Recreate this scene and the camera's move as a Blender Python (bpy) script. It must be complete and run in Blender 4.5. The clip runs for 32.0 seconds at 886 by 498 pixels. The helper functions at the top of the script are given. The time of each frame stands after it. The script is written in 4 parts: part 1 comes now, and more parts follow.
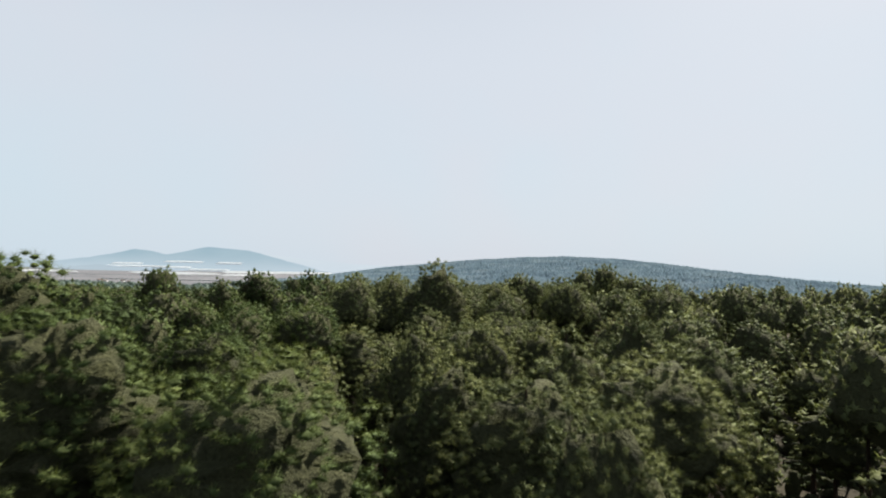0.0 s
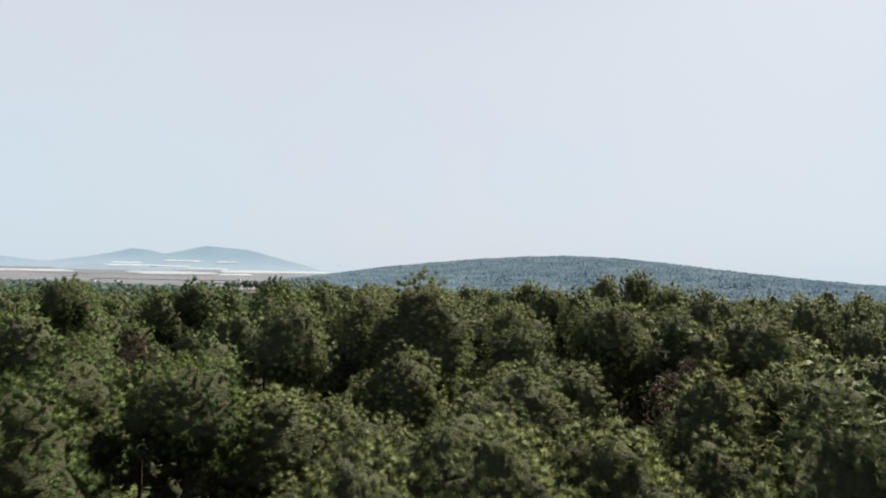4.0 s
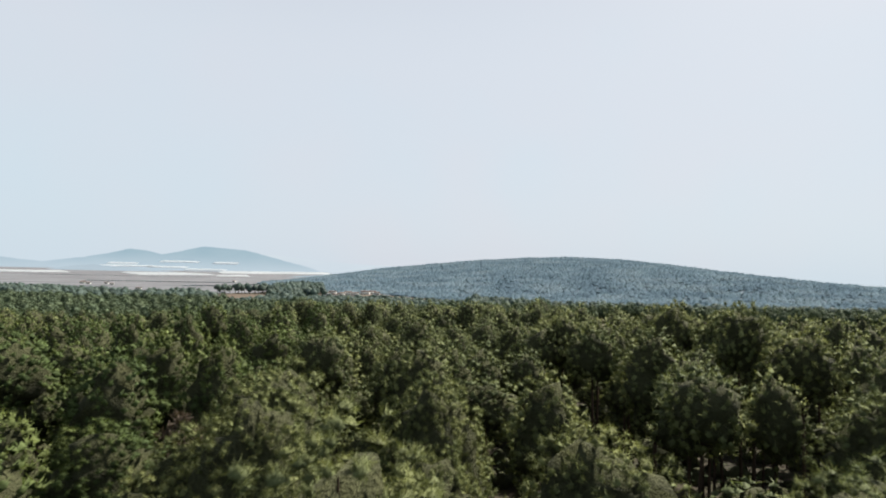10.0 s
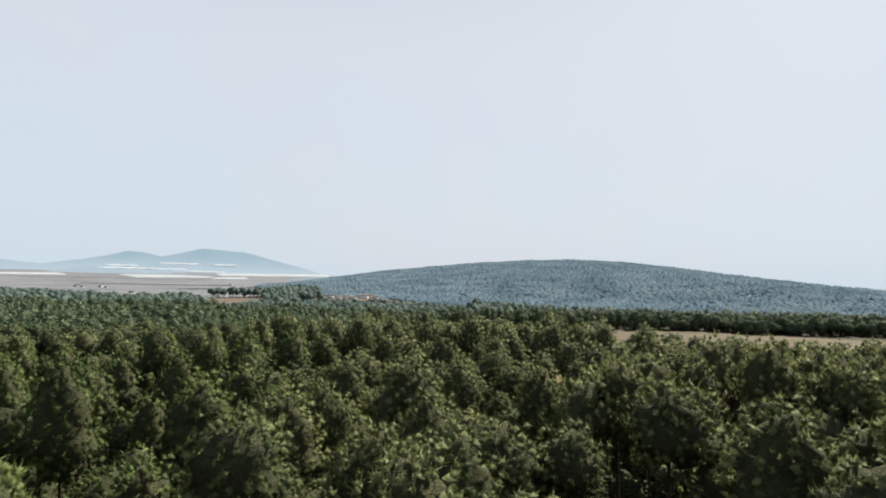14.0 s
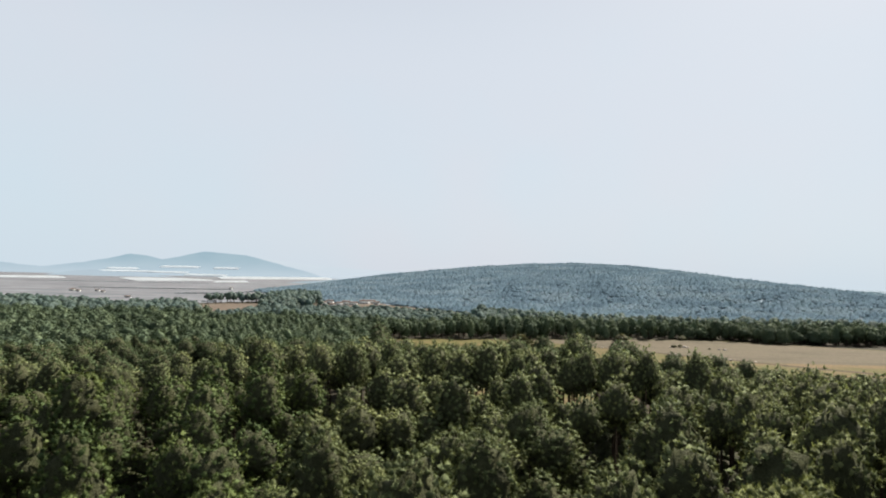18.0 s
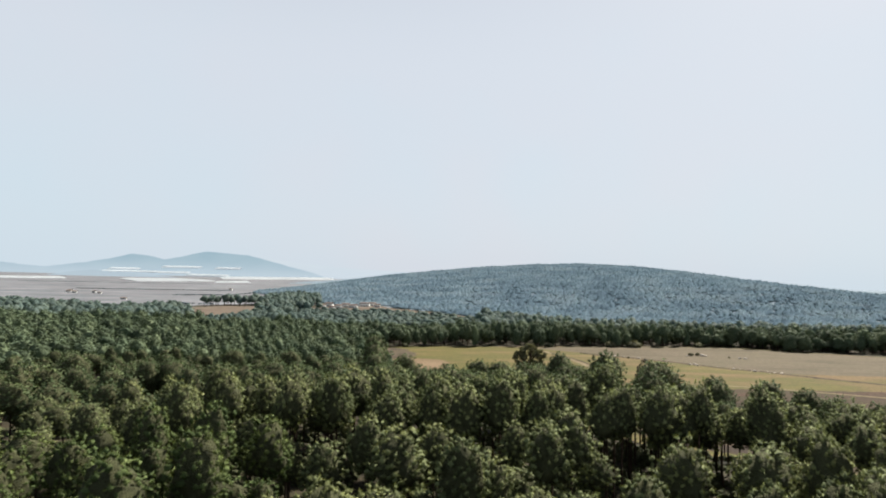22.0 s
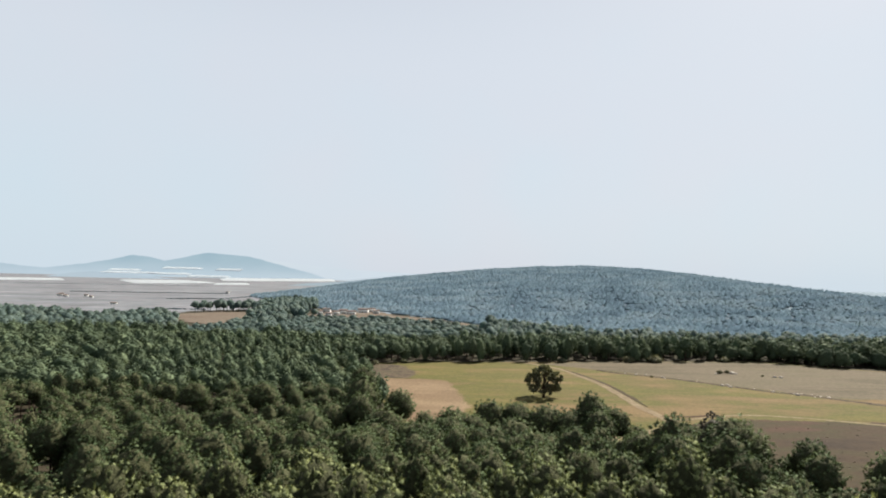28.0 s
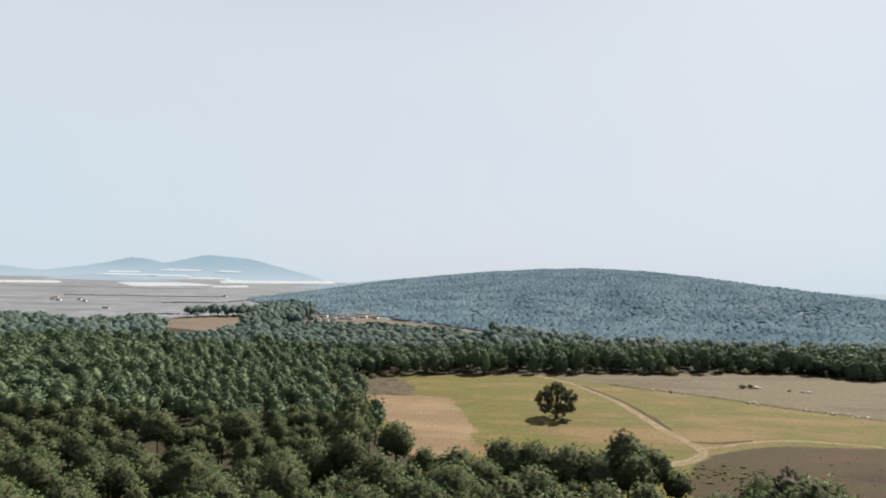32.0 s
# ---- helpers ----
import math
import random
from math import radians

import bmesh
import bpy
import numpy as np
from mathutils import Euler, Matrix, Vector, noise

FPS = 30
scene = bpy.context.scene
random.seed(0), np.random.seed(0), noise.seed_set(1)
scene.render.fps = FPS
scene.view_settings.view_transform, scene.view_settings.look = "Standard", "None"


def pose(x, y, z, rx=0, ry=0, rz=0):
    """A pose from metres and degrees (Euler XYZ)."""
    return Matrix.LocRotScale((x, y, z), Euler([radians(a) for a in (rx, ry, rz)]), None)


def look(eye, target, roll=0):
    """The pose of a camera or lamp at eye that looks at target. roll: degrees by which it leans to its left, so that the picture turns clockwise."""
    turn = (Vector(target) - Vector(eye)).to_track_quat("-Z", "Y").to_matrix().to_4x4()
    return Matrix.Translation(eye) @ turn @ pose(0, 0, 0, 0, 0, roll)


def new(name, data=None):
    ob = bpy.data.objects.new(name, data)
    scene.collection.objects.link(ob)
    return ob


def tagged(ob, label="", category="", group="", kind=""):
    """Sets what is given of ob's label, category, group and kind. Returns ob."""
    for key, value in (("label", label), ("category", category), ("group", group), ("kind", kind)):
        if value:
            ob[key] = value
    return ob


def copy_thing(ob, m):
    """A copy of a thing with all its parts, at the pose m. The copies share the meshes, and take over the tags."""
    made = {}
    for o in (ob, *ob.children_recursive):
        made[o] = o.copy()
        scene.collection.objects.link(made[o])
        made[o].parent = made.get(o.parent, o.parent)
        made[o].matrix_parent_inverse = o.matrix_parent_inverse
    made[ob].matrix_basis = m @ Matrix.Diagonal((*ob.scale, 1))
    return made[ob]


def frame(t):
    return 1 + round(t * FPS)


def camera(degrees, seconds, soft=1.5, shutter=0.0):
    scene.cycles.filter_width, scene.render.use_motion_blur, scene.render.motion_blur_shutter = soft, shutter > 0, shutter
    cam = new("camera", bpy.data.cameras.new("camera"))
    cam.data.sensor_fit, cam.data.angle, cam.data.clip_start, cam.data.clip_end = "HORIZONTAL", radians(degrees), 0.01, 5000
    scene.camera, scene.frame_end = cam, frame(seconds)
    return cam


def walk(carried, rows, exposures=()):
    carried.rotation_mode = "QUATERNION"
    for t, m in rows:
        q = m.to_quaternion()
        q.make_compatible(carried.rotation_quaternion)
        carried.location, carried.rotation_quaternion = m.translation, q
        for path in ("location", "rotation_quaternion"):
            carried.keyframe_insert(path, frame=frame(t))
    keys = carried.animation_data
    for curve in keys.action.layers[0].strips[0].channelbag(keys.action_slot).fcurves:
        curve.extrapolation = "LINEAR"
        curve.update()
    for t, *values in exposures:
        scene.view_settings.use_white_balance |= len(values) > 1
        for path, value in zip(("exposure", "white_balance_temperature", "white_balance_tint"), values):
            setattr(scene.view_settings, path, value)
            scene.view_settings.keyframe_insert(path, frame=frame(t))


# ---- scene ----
# ======================= camera =======================
cam = camera(70, 32.0, soft=1.9, shutter=0.5)
# seconds, x, y, z, heading (degrees to the right), tilt up
PATH = [
    (0, 0.0, 0.0, 17.0, 0.2, 2.07), (1, -0.02, 4.79, 17.27, 0.21, 2.12), (2, 0.04, 9.6, 17.54, 0.21, 2.1),
    (3, 0.37, 14.48, 17.81, 0.23, 2.07), (4, 0.77, 19.4, 18.12, 0.24, 1.99), (5, 1.13, 24.33, 18.57, 0.25, 1.97),
    (6, 1.43, 29.28, 19.06, 0.26, 1.97), (7, 1.55, 34.33, 19.52, 0.26, 1.97), (8, 1.59, 39.38, 19.96, 0.26, 1.99),
    (9, 1.55, 44.31, 20.39, 0.26, 2.01), (10, 1.48, 49.2, 20.8, 0.26, 2.02), (11, 1.48, 54.09, 21.24, 0.27, 2.02),
    (12, 1.49, 58.98, 21.67, 0.27, 2.02), (13, 1.52, 63.93, 22.08, 0.27, 2.06), (14, 1.48, 68.91, 22.51, 0.25, 2.2),
    (15, 1.24, 73.91, 23.02, 0.22, 2.26), (16, 0.94, 78.93, 23.56, 0.17, 2.32), (17, 0.63, 84.01, 24.11, 0.11, 2.38),
    (18, 0.37, 89.05, 24.65, 0.05, 2.43), (19, 0.22, 93.95, 25.16, -0.02, 2.43), (20, 0.16, 98.82, 25.67, -0.09, 2.42),
    (21, 0.24, 103.73, 26.2, -0.15, 2.4), (22, 0.36, 108.68, 26.77, -0.2, 2.41), (23, 0.41, 113.7, 27.42, -0.25, 2.42),
    (24, 0.43, 118.78, 28.1, -0.29, 2.43), (25, 0.4, 123.92, 28.8, -0.31, 2.44), (26, 0.32, 129.11, 29.48, -0.34, 2.45),
    (27, 0.18, 134.33, 30.14, -0.36, 2.46), (28, 0.0, 139.56, 30.78, -0.38, 2.47), (29, -0.23, 144.78, 31.38, -0.39, 2.49),
    (30, -0.47, 149.95, 31.96, -0.4, 2.54), (31, -0.66, 155.0, 32.51, -0.41, 2.58), (32, -0.83, 160.0, 33.06, -0.43, 2.64)]
ROLL = 1.3


def row(t, x, y, z, heading, tilt):
    h, p = radians(heading), radians(tilt)
    way = Vector((math.sin(h) * math.cos(p), math.cos(h) * math.cos(p), math.sin(p)))
    eye = Vector((x, y, z))
    return t, look(eye, eye + way * 100, ROLL)


walk(cam, [row(*r) for r in PATH])

# ======================= light =======================
SUN_EL, SUN_AZ = 44.0, 37.0          # the sun stands ahead and to the right of the flight
scene.view_settings.exposure = 1.35
world = bpy.data.worlds.new("hazy_sky")
scene.world = world
world.use_nodes = True
nt = world.node_tree
sky = nt.nodes.new("ShaderNodeTexSky")
sky.sky_type, sky.sun_disc = 'NISHITA', False
sky.sun_elevation, sky.sun_rotation = radians(SUN_EL), radians(SUN_AZ)
sky.air_density, sky.dust_density, sky.ozone_density = 1.2, 3.0, 1.0
dim = nt.nodes.new("ShaderNodeMix")
dim.data_type, dim.blend_type = 'RGBA', 'MULTIPLY'
dim.inputs[0].default_value = 1.0
dim.inputs[7].default_value = (0.0208, 0.0218, 0.0235, 1)
veil = nt.nodes.new("ShaderNodeMix")
veil.data_type = 'RGBA'
where = nt.nodes.new("ShaderNodeTexCoord")
axes = nt.nodes.new("ShaderNodeSeparateXYZ")
nt.links.new(where.outputs["Generated"], axes.inputs[0])
thick = nt.nodes.new("ShaderNodeMapRange")
thick.interpolation_type = 'SMOOTHSTEP'
for k, v in ((1, 0.30), (2, 0.85), (3, 0.88), (4, 0.25)):
    thick.inputs[k].default_value = v
nt.links.new(axes.outputs[2], thick.inputs[0])
nt.links.new(thick.outputs[0], veil.inputs[0])
wisps = nt.nodes.new("ShaderNodeTexNoise")
wisps.inputs["Scale"].default_value, wisps.inputs["Detail"].default_value = 1.7, 3.0
nt.links.new(where.outputs["Generated"], wisps.inputs["Vector"])
tint = nt.nodes.new("ShaderNodeValToRGB")
tint.color_ramp.elements[0].position, tint.color_ramp.elements[0].color = 0.38, (0.274, 0.319, 0.355, 1)
tint.color_ramp.elements[1].position, tint.color_ramp.elements[1].color = 0.56, (0.291, 0.313, 0.344, 1)
nt.links.new(wisps.outputs[0], tint.inputs[0])
nt.links.new(tint.outputs[0], veil.inputs[7])
nt.links.new(sky.outputs[0], dim.inputs[6])
nt.links.new(dim.outputs[2], veil.inputs[6])
nt.links.new(veil.outputs[2], nt.nodes["Background"].inputs[0])
nt.nodes["Background"].inputs[1].default_value = 1.0

sun = new("sun", bpy.data.lights.new("sun", 'SUN'))
sun.data.energy, sun.data.angle, sun.data.color = 5.0, radians(0.6), (1.0, 0.93, 0.82)
sun.matrix_world = look((math.sin(radians(SUN_AZ)) * math.cos(radians(SUN_EL)) * 100,
                         math.cos(radians(SUN_AZ)) * math.cos(radians(SUN_EL)) * 100,
                         math.sin(radians(SUN_EL)) * 100), (0, 0, 0))


# ======================= materials =======================
def base(name):
    m = bpy.data.materials.new(name)
    m.use_nodes = True
    t = m.node_tree
    return m, t, t.nodes["Principled BSDF"]


def noise_node(t, scale, detail=4.0, rough=0.55, vec=None, stretch=None):
    n = t.nodes.new("ShaderNodeTexNoise")
    n.inputs["Scale"].default_value = scale
    n.inputs["Detail"].default_value = detail
    n.inputs["Roughness"].default_value = rough
    g = t.nodes.new("ShaderNodeNewGeometry")
    if stretch:
        mp = t.nodes.new("ShaderNodeMapping")
        mp.inputs["Scale"].default_value = stretch
        t.links.new(g.outputs["Position"], mp.inputs[0])
        t.links.new(mp.outputs[0], n.inputs["Vector"])
    else:
        t.links.new(g.outputs["Position"], n.inputs["Vector"])
    return n


def ramp(t, src, stops):
    r = t.nodes.new("ShaderNodeValToRGB")
    e = r.color_ramp.elements
    while len(e) < len(stops):
        e.new(0.5)
    for k, (p, c) in zip(e, stops):
        k.position, k.color = p, (*c, 1)
    t.links.new(src, r.inputs[0])
    return r


def mixc(t, fac, a, b, kind='MIX'):
    x = t.nodes.new("ShaderNodeMix")
    x.data_type, x.blend_type = 'RGBA', kind
    if hasattr(fac, "links"):
        t.links.new(fac, x.inputs[0])
    else:
        x.inputs[0].default_value = fac
    for s, i in ((a, 6), (b, 7)):
        if hasattr(s, "links"):
            t.links.new(s, x.inputs[i])
        else:
            x.inputs[i].default_value = (*s, 1)
    return x.outputs[2]


def bump(t, b, src, strength, dist):
    n = t.nodes.new("ShaderNodeBump")
    n.inputs["Strength"].default_value, n.inputs["Distance"].default_value = strength, dist
    t.links.new(src, n.inputs["Height"])
    t.links.new(n.outputs[0], b.inputs["Normal"])


def needles(name, dark, mid, light, translucent=0.22, per_tree=0.17, relief=6.0, vary=1.0):
    """Foliage: tint from tree to tree, from tuft to tuft, and light that passes through the needles."""
    m, t, b = base(name)
    far = noise_node(t, per_tree, 1.0)
    near = noise_node(t, 1.6, 2.0)
    g = t.nodes.new("ShaderNodeNewGeometry")
    c1 = ramp(t, far.outputs[0], [(0.36, dark), (0.5, mid), (0.64, light)]).outputs[0]
    c2 = ramp(t, near.outputs[0], [(0.3, (1 - 0.28 * vary,) * 3), (0.7, (1 + 0.2 * vary,) * 3)]).outputs[0]
    c3 = ramp(t, g.outputs["Random Per Island"], [(0.0, (1 - 0.42 * vary,) * 3), (1.0, (1 + 0.4 * vary,) * 3)]).outputs[0]
    c = mixc(t, 1.0, mixc(t, 1.0, c1, c2, 'MULTIPLY'), c3, 'MULTIPLY')
    t.links.new(c, b.inputs["Base Color"])
    b.inputs["Roughness"].default_value = 0.65
    b.inputs["Specular IOR Level"].default_value = 0.05 if relief > 1 else 0.0
    tuft = noise_node(t, relief, 3.0, 0.7)
    bump(t, b, tuft.outputs[0], 0.55, 0.8 / relief)
    tr = t.nodes.new("ShaderNodeBsdfTranslucent")
    t.links.new(mixc(t, 1.0, c, (1.12, 1.15, 0.75), 'MULTIPLY'), tr.inputs[0])
    mx = t.nodes.new("ShaderNodeMixShader")
    mx.inputs[0].default_value = translucent
    t.links.new(b.outputs[0], mx.inputs[1])
    t.links.new(tr.outputs[0], mx.inputs[2])
    t.links.new(mx.outputs[0], t.nodes["Material Output"].inputs[0])
    return m


MEADOW_STOPS = [(0.39, (0.112, 0.077, 0.036)), (0.46, (0.086, 0.066, 0.025)), (0.53, (0.065, 0.062, 0.016)), (0.585, (0.082, 0.070, 0.020)), (0.65, (0.109, 0.077, 0.035))]
MEADOW_STRETCH = (0.016, 0.05, 0.02)


def earth(name, stops, scale, fine, rough=0.95, stretch=None, bumpy=0.4, ragged=0.0):
    """Ground: patches of colour, fine grain; ragged: the grass of the meadow grows in over the border."""
    m, t, b = base(name)
    n = noise_node(t, scale, 5.0, 0.6, stretch=stretch)
    f = noise_node(t, fine, 4.0, 0.65)
    c = ramp(t, n.outputs[0], stops).outputs[0]
    if ragged:
        g = ramp(t, noise_node(t, 1.0, 5.0, 0.6, stretch=MEADOW_STRETCH).outputs[0], MEADOW_STOPS).outputs[0]
        border = t.nodes.new("ShaderNodeAttribute")
        border.attribute_name = "edge"
        tongues = noise_node(t, ragged, 5.0, 0.65)
        both = t.nodes.new("ShaderNodeMath")
        both.operation = 'ADD'
        t.links.new(border.outputs["Fac"], both.inputs[0])
        t.links.new(tongues.outputs[0], both.inputs[1])
        c = mixc(t, ramp(t, both.outputs[0], [(0.62, (0, 0, 0)), (0.86, (1, 1, 1))]).outputs[0], g, c)
    d = ramp(t, f.outputs[0], [(0.3, (0.7, 0.7, 0.7)), (0.7, (1.2, 1.2, 1.2))]).outputs[0]
    t.links.new(mixc(t, 1.0, c, d, 'MULTIPLY'), b.inputs["Base Color"])
    b.inputs["Roughness"].default_value = rough
    b.inputs["Specular IOR Level"].default_value = 0.1
    bump(t, b, f.outputs[0], bumpy, 0.3)
    return m


NEEDLE = needles("pine_needles", (0.101, 0.122, 0.058), (0.134, 0.155, 0.070), (0.171, 0.188, 0.080), 0.30, vary=0.6)
NEEDLE_GREEN = needles("green_pine_needles", (0.064, 0.092, 0.036), (0.085, 0.116, 0.043), (0.112, 0.139, 0.049), 0.30, vary=0.6)
NEEDLE_DEEP = needles("deep_pine_needles", (0.128, 0.152, 0.075), (0.165, 0.190, 0.090), (0.206, 0.227, 0.105), 0.32, vary=0.5)
NEEDLE_DARK = needles("dark_pine_needles", (0.059, 0.084, 0.042), (0.079, 0.107, 0.052), (0.103, 0.130, 0.061), 0.24, vary=0.6)
NEEDLE_FAR = needles("pine_canopy", (0.070, 0.098, 0.060), (0.089, 0.120, 0.072), (0.109, 0.139, 0.079), 0.30, 0.09, 2.0, 0.7)
# distance haze over the far wood is put into these paler, bluer needles
NEEDLE_HAZED = needles("hazed_far_canopy", (0.082, 0.119, 0.111), (0.101, 0.140, 0.129), (0.120, 0.156, 0.135), 0.45, 0.06, 1.5, 0.6)
# the air before the hill is painted in: light blue base colour
NEEDLE_HILL_HAZED = needles("hazed_hill_canopy", (0.128, 0.188, 0.246), (0.157, 0.224, 0.287), (0.192, 0.258, 0.318), 0.55, 0.016, 0.7, 0.3)
OAK_LEAF = needles("oak_leaves", (0.076, 0.078, 0.048), (0.098, 0.098, 0.060), (0.120, 0.114, 0.068), 0.3)
DRY_LEAF = needles("dry_leaves", (0.052, 0.040, 0.031), (0.069, 0.052, 0.040), (0.089, 0.069, 0.052), 0.15)
DRY_DARK = needles("dark_brown_leaves", (0.031, 0.029, 0.022), (0.039, 0.036, 0.028), (0.047, 0.043, 0.031), 0.1)
WEED = needles("yellow_weeds", (0.096, 0.117, 0.021), (0.138, 0.151, 0.028), (0.179, 0.179, 0.041), 0.2)
# inner foliage with the shade between the tufts put into its dark colour
CROWN_SHADE = earth("shaded_inner_foliage", [(0.35, (0.050, 0.054, 0.028)), (0.65, (0.072, 0.076, 0.038))], 1.2, 7.0, stretch=(1, 1, 0.6), bumpy=1.0)
BARK = earth("pine_bark", [(0.35, (0.028, 0.021, 0.016)), (0.6, (0.060, 0.042, 0.030))], 3.0, 14.0, stretch=(1, 1, 0.25))
FLOOR = earth("forest_floor", [(0.3, (0.018, 0.018, 0.011)), (0.5, (0.034, 0.027, 0.017)), (0.68, (0.026, 0.031, 0.014))], 0.14, 2.2)
# blue from painted haze, to go with the canopy above it
UNDER_HAZED = earth("hazed_hill_undergrowth", [(0.35, (0.106, 0.147, 0.179)), (0.65, (0.125, 0.166, 0.199))], 0.02, 0.2)
# bands of dry fields; haze over them is put in as blue-grey tints
PLAIN_HAZED = earth("hazed_dry_farmland", [(0.37, (0.066, 0.078, 0.088)), (0.43, (0.128, 0.124, 0.136)), (0.48, (0.094, 0.106, 0.116)), (0.53, (0.136, 0.132, 0.142)), (0.58, (0.112, 0.122, 0.136)), (0.64, (0.164, 0.168, 0.184))],
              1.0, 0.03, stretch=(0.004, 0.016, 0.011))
GRASS = earth("meadow_grass", MEADOW_STOPS, 1.0, 0.9, stretch=MEADOW_STRETCH, bumpy=0.25)
ROUGH = earth("rough_dry_grass", [(0.40, (0.030, 0.023, 0.016)), (0.5, (0.074, 0.055, 0.036)), (0.6, (0.046, 0.040, 0.023))], 0.22, 1.2, ragged=0.35)
STUBBLE = earth("pale_stubble", [(0.40, (0.064, 0.053, 0.033)), (0.5, (0.086, 0.069, 0.046)), (0.61, (0.074, 0.063, 0.038))], 1.0, 0.7, stretch=(0.015, 0.07, 0.02), bumpy=0.25, ragged=0.22)
SOIL = earth("bare_tan_soil", [(0.40, (0.116, 0.080, 0.047)), (0.61, (0.150, 0.107, 0.065))], 1.0, 1.0, stretch=(0.03, 0.07, 0.03), bumpy=0.15, ragged=0.5)
BROWN = earth("brown_fallow", [(0.36, (0.023, 0.015, 0.009)), (0.46, (0.036, 0.023, 0.012)), (0.54, (0.030, 0.025, 0.010)), (0.65, (0.046, 0.024, 0.015))], 1.0, 0.9, stretch=(0.025, 0.06, 0.03), ragged=0.3)
TRACK = earth("track_dust", [(0.40, (0.120, 0.090, 0.056)), (0.61, (0.157, 0.122, 0.078))], 0.3, 1.5, bumpy=0.2, ragged=0.8)
RED = earth("red_ploughed_soil", [(0.40, (0.090, 0.066, 0.050)), (0.61, (0.106, 0.088, 0.067))], 0.02, 0.3)
STONE = earth("pale_stone", [(0.3, (0.280, 0.248, 0.208)), (0.7, (0.400, 0.368, 0.320))], 0.8, 5.0)
PLASTER = earth("white_plaster", [(0.3, (0.66, 0.65, 0.62)), (0.7, (0.8, 0.79, 0.77))], 0.4, 3.0, 0.8, bumpy=0.1)
TILE = earth("clay_roof", [(0.3, (0.184, 0.134, 0.112)), (0.7, (0.257, 0.214, 0.187))], 0.8, 4.0)
PLASTIC = earth("greenhouse_film", [(0.3, (0.58, 0.63, 0.67)), (0.7, (0.66, 0.71, 0.75))], 0.01, 0.1, 0.5, bumpy=0.0)

film = PLASTIC.node_tree
thin = film.nodes.new("ShaderNodeBsdfTranslucent")
thin.inputs[0].default_value = (0.62, 0.64, 0.67, 1)
both = film.nodes.new("ShaderNodeMixShader")
both.inputs[0].default_value = 0.6
film.links.new(film.nodes["Principled BSDF"].outputs[0], both.inputs[1])
film.links.new(thin.outputs[0], both.inputs[2])
film.links.new(both.outputs[0], film.nodes["Material Output"].inputs[0])


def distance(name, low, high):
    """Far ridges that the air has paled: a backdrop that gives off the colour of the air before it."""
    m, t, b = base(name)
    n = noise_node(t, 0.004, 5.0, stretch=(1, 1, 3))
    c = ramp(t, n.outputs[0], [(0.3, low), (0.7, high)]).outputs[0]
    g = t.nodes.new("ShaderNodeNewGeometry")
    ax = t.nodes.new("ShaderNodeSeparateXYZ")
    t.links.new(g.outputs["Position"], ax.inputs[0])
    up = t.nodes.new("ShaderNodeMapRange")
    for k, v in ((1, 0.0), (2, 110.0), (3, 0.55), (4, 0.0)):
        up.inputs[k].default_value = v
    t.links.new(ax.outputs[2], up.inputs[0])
    # haze painted into the glow, stronger towards the foot of the ridge
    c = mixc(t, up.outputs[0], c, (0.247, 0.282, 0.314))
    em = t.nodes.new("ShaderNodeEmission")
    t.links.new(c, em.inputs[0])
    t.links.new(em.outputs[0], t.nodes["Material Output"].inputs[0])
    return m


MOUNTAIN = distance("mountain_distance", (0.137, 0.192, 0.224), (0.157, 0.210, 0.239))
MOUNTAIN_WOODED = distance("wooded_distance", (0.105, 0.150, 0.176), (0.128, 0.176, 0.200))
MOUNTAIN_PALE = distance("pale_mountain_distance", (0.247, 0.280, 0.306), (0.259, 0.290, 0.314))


# ======================= mesh tools =======================
def tri_mesh(name, v, f, mat, smooth=False, normals=None):
    v, f = np.asarray(v, dtype=np.float32), np.asarray(f, dtype=np.int32)
    me = bpy.data.meshes.new(name)
    me.vertices.add(len(v))
    me.vertices.foreach_set("co", v.ravel())
    me.loops.add(f.size)
    me.loops.foreach_set("vertex_index", f.ravel())
    me.polygons.add(len(f))
    me.polygons.foreach_set("loop_start", np.arange(0, f.size, f.shape[1], dtype=np.int32))
    me.update(calc_edges=True)
    me.materials.append(mat)
    if smooth:
        me.polygons.foreach_set("use_smooth", np.ones(len(f), dtype=bool))
    if normals is not None:
        me.normals_split_custom_set_from_vertices(np.asarray(normals, dtype=np.float32))
    return me


def part(name, me, parent, label=""):
    ob = new(name, me)
    ob.parent = parent
    return tagged(ob, label) if label else ob


class Soup:
    """Gathers pieces of triangle geometry into one."""

    def __init__(self):
        self.v, self.f, self.n, self.nrm = [], [], 0, []

    def add(self, v, f, normals=None):
        self.v.append(v)
        if normals is not None:
            self.nrm.append(np.broadcast_to(normals, np.shape(v)))
        self.f.append(np.asarray(f) + self.n)
        self.n += len(v)

    def out(self):
        return np.concatenate(self.v), np.concatenate(self.f)

    def normals(self):
        return unit(np.concatenate(self.nrm))


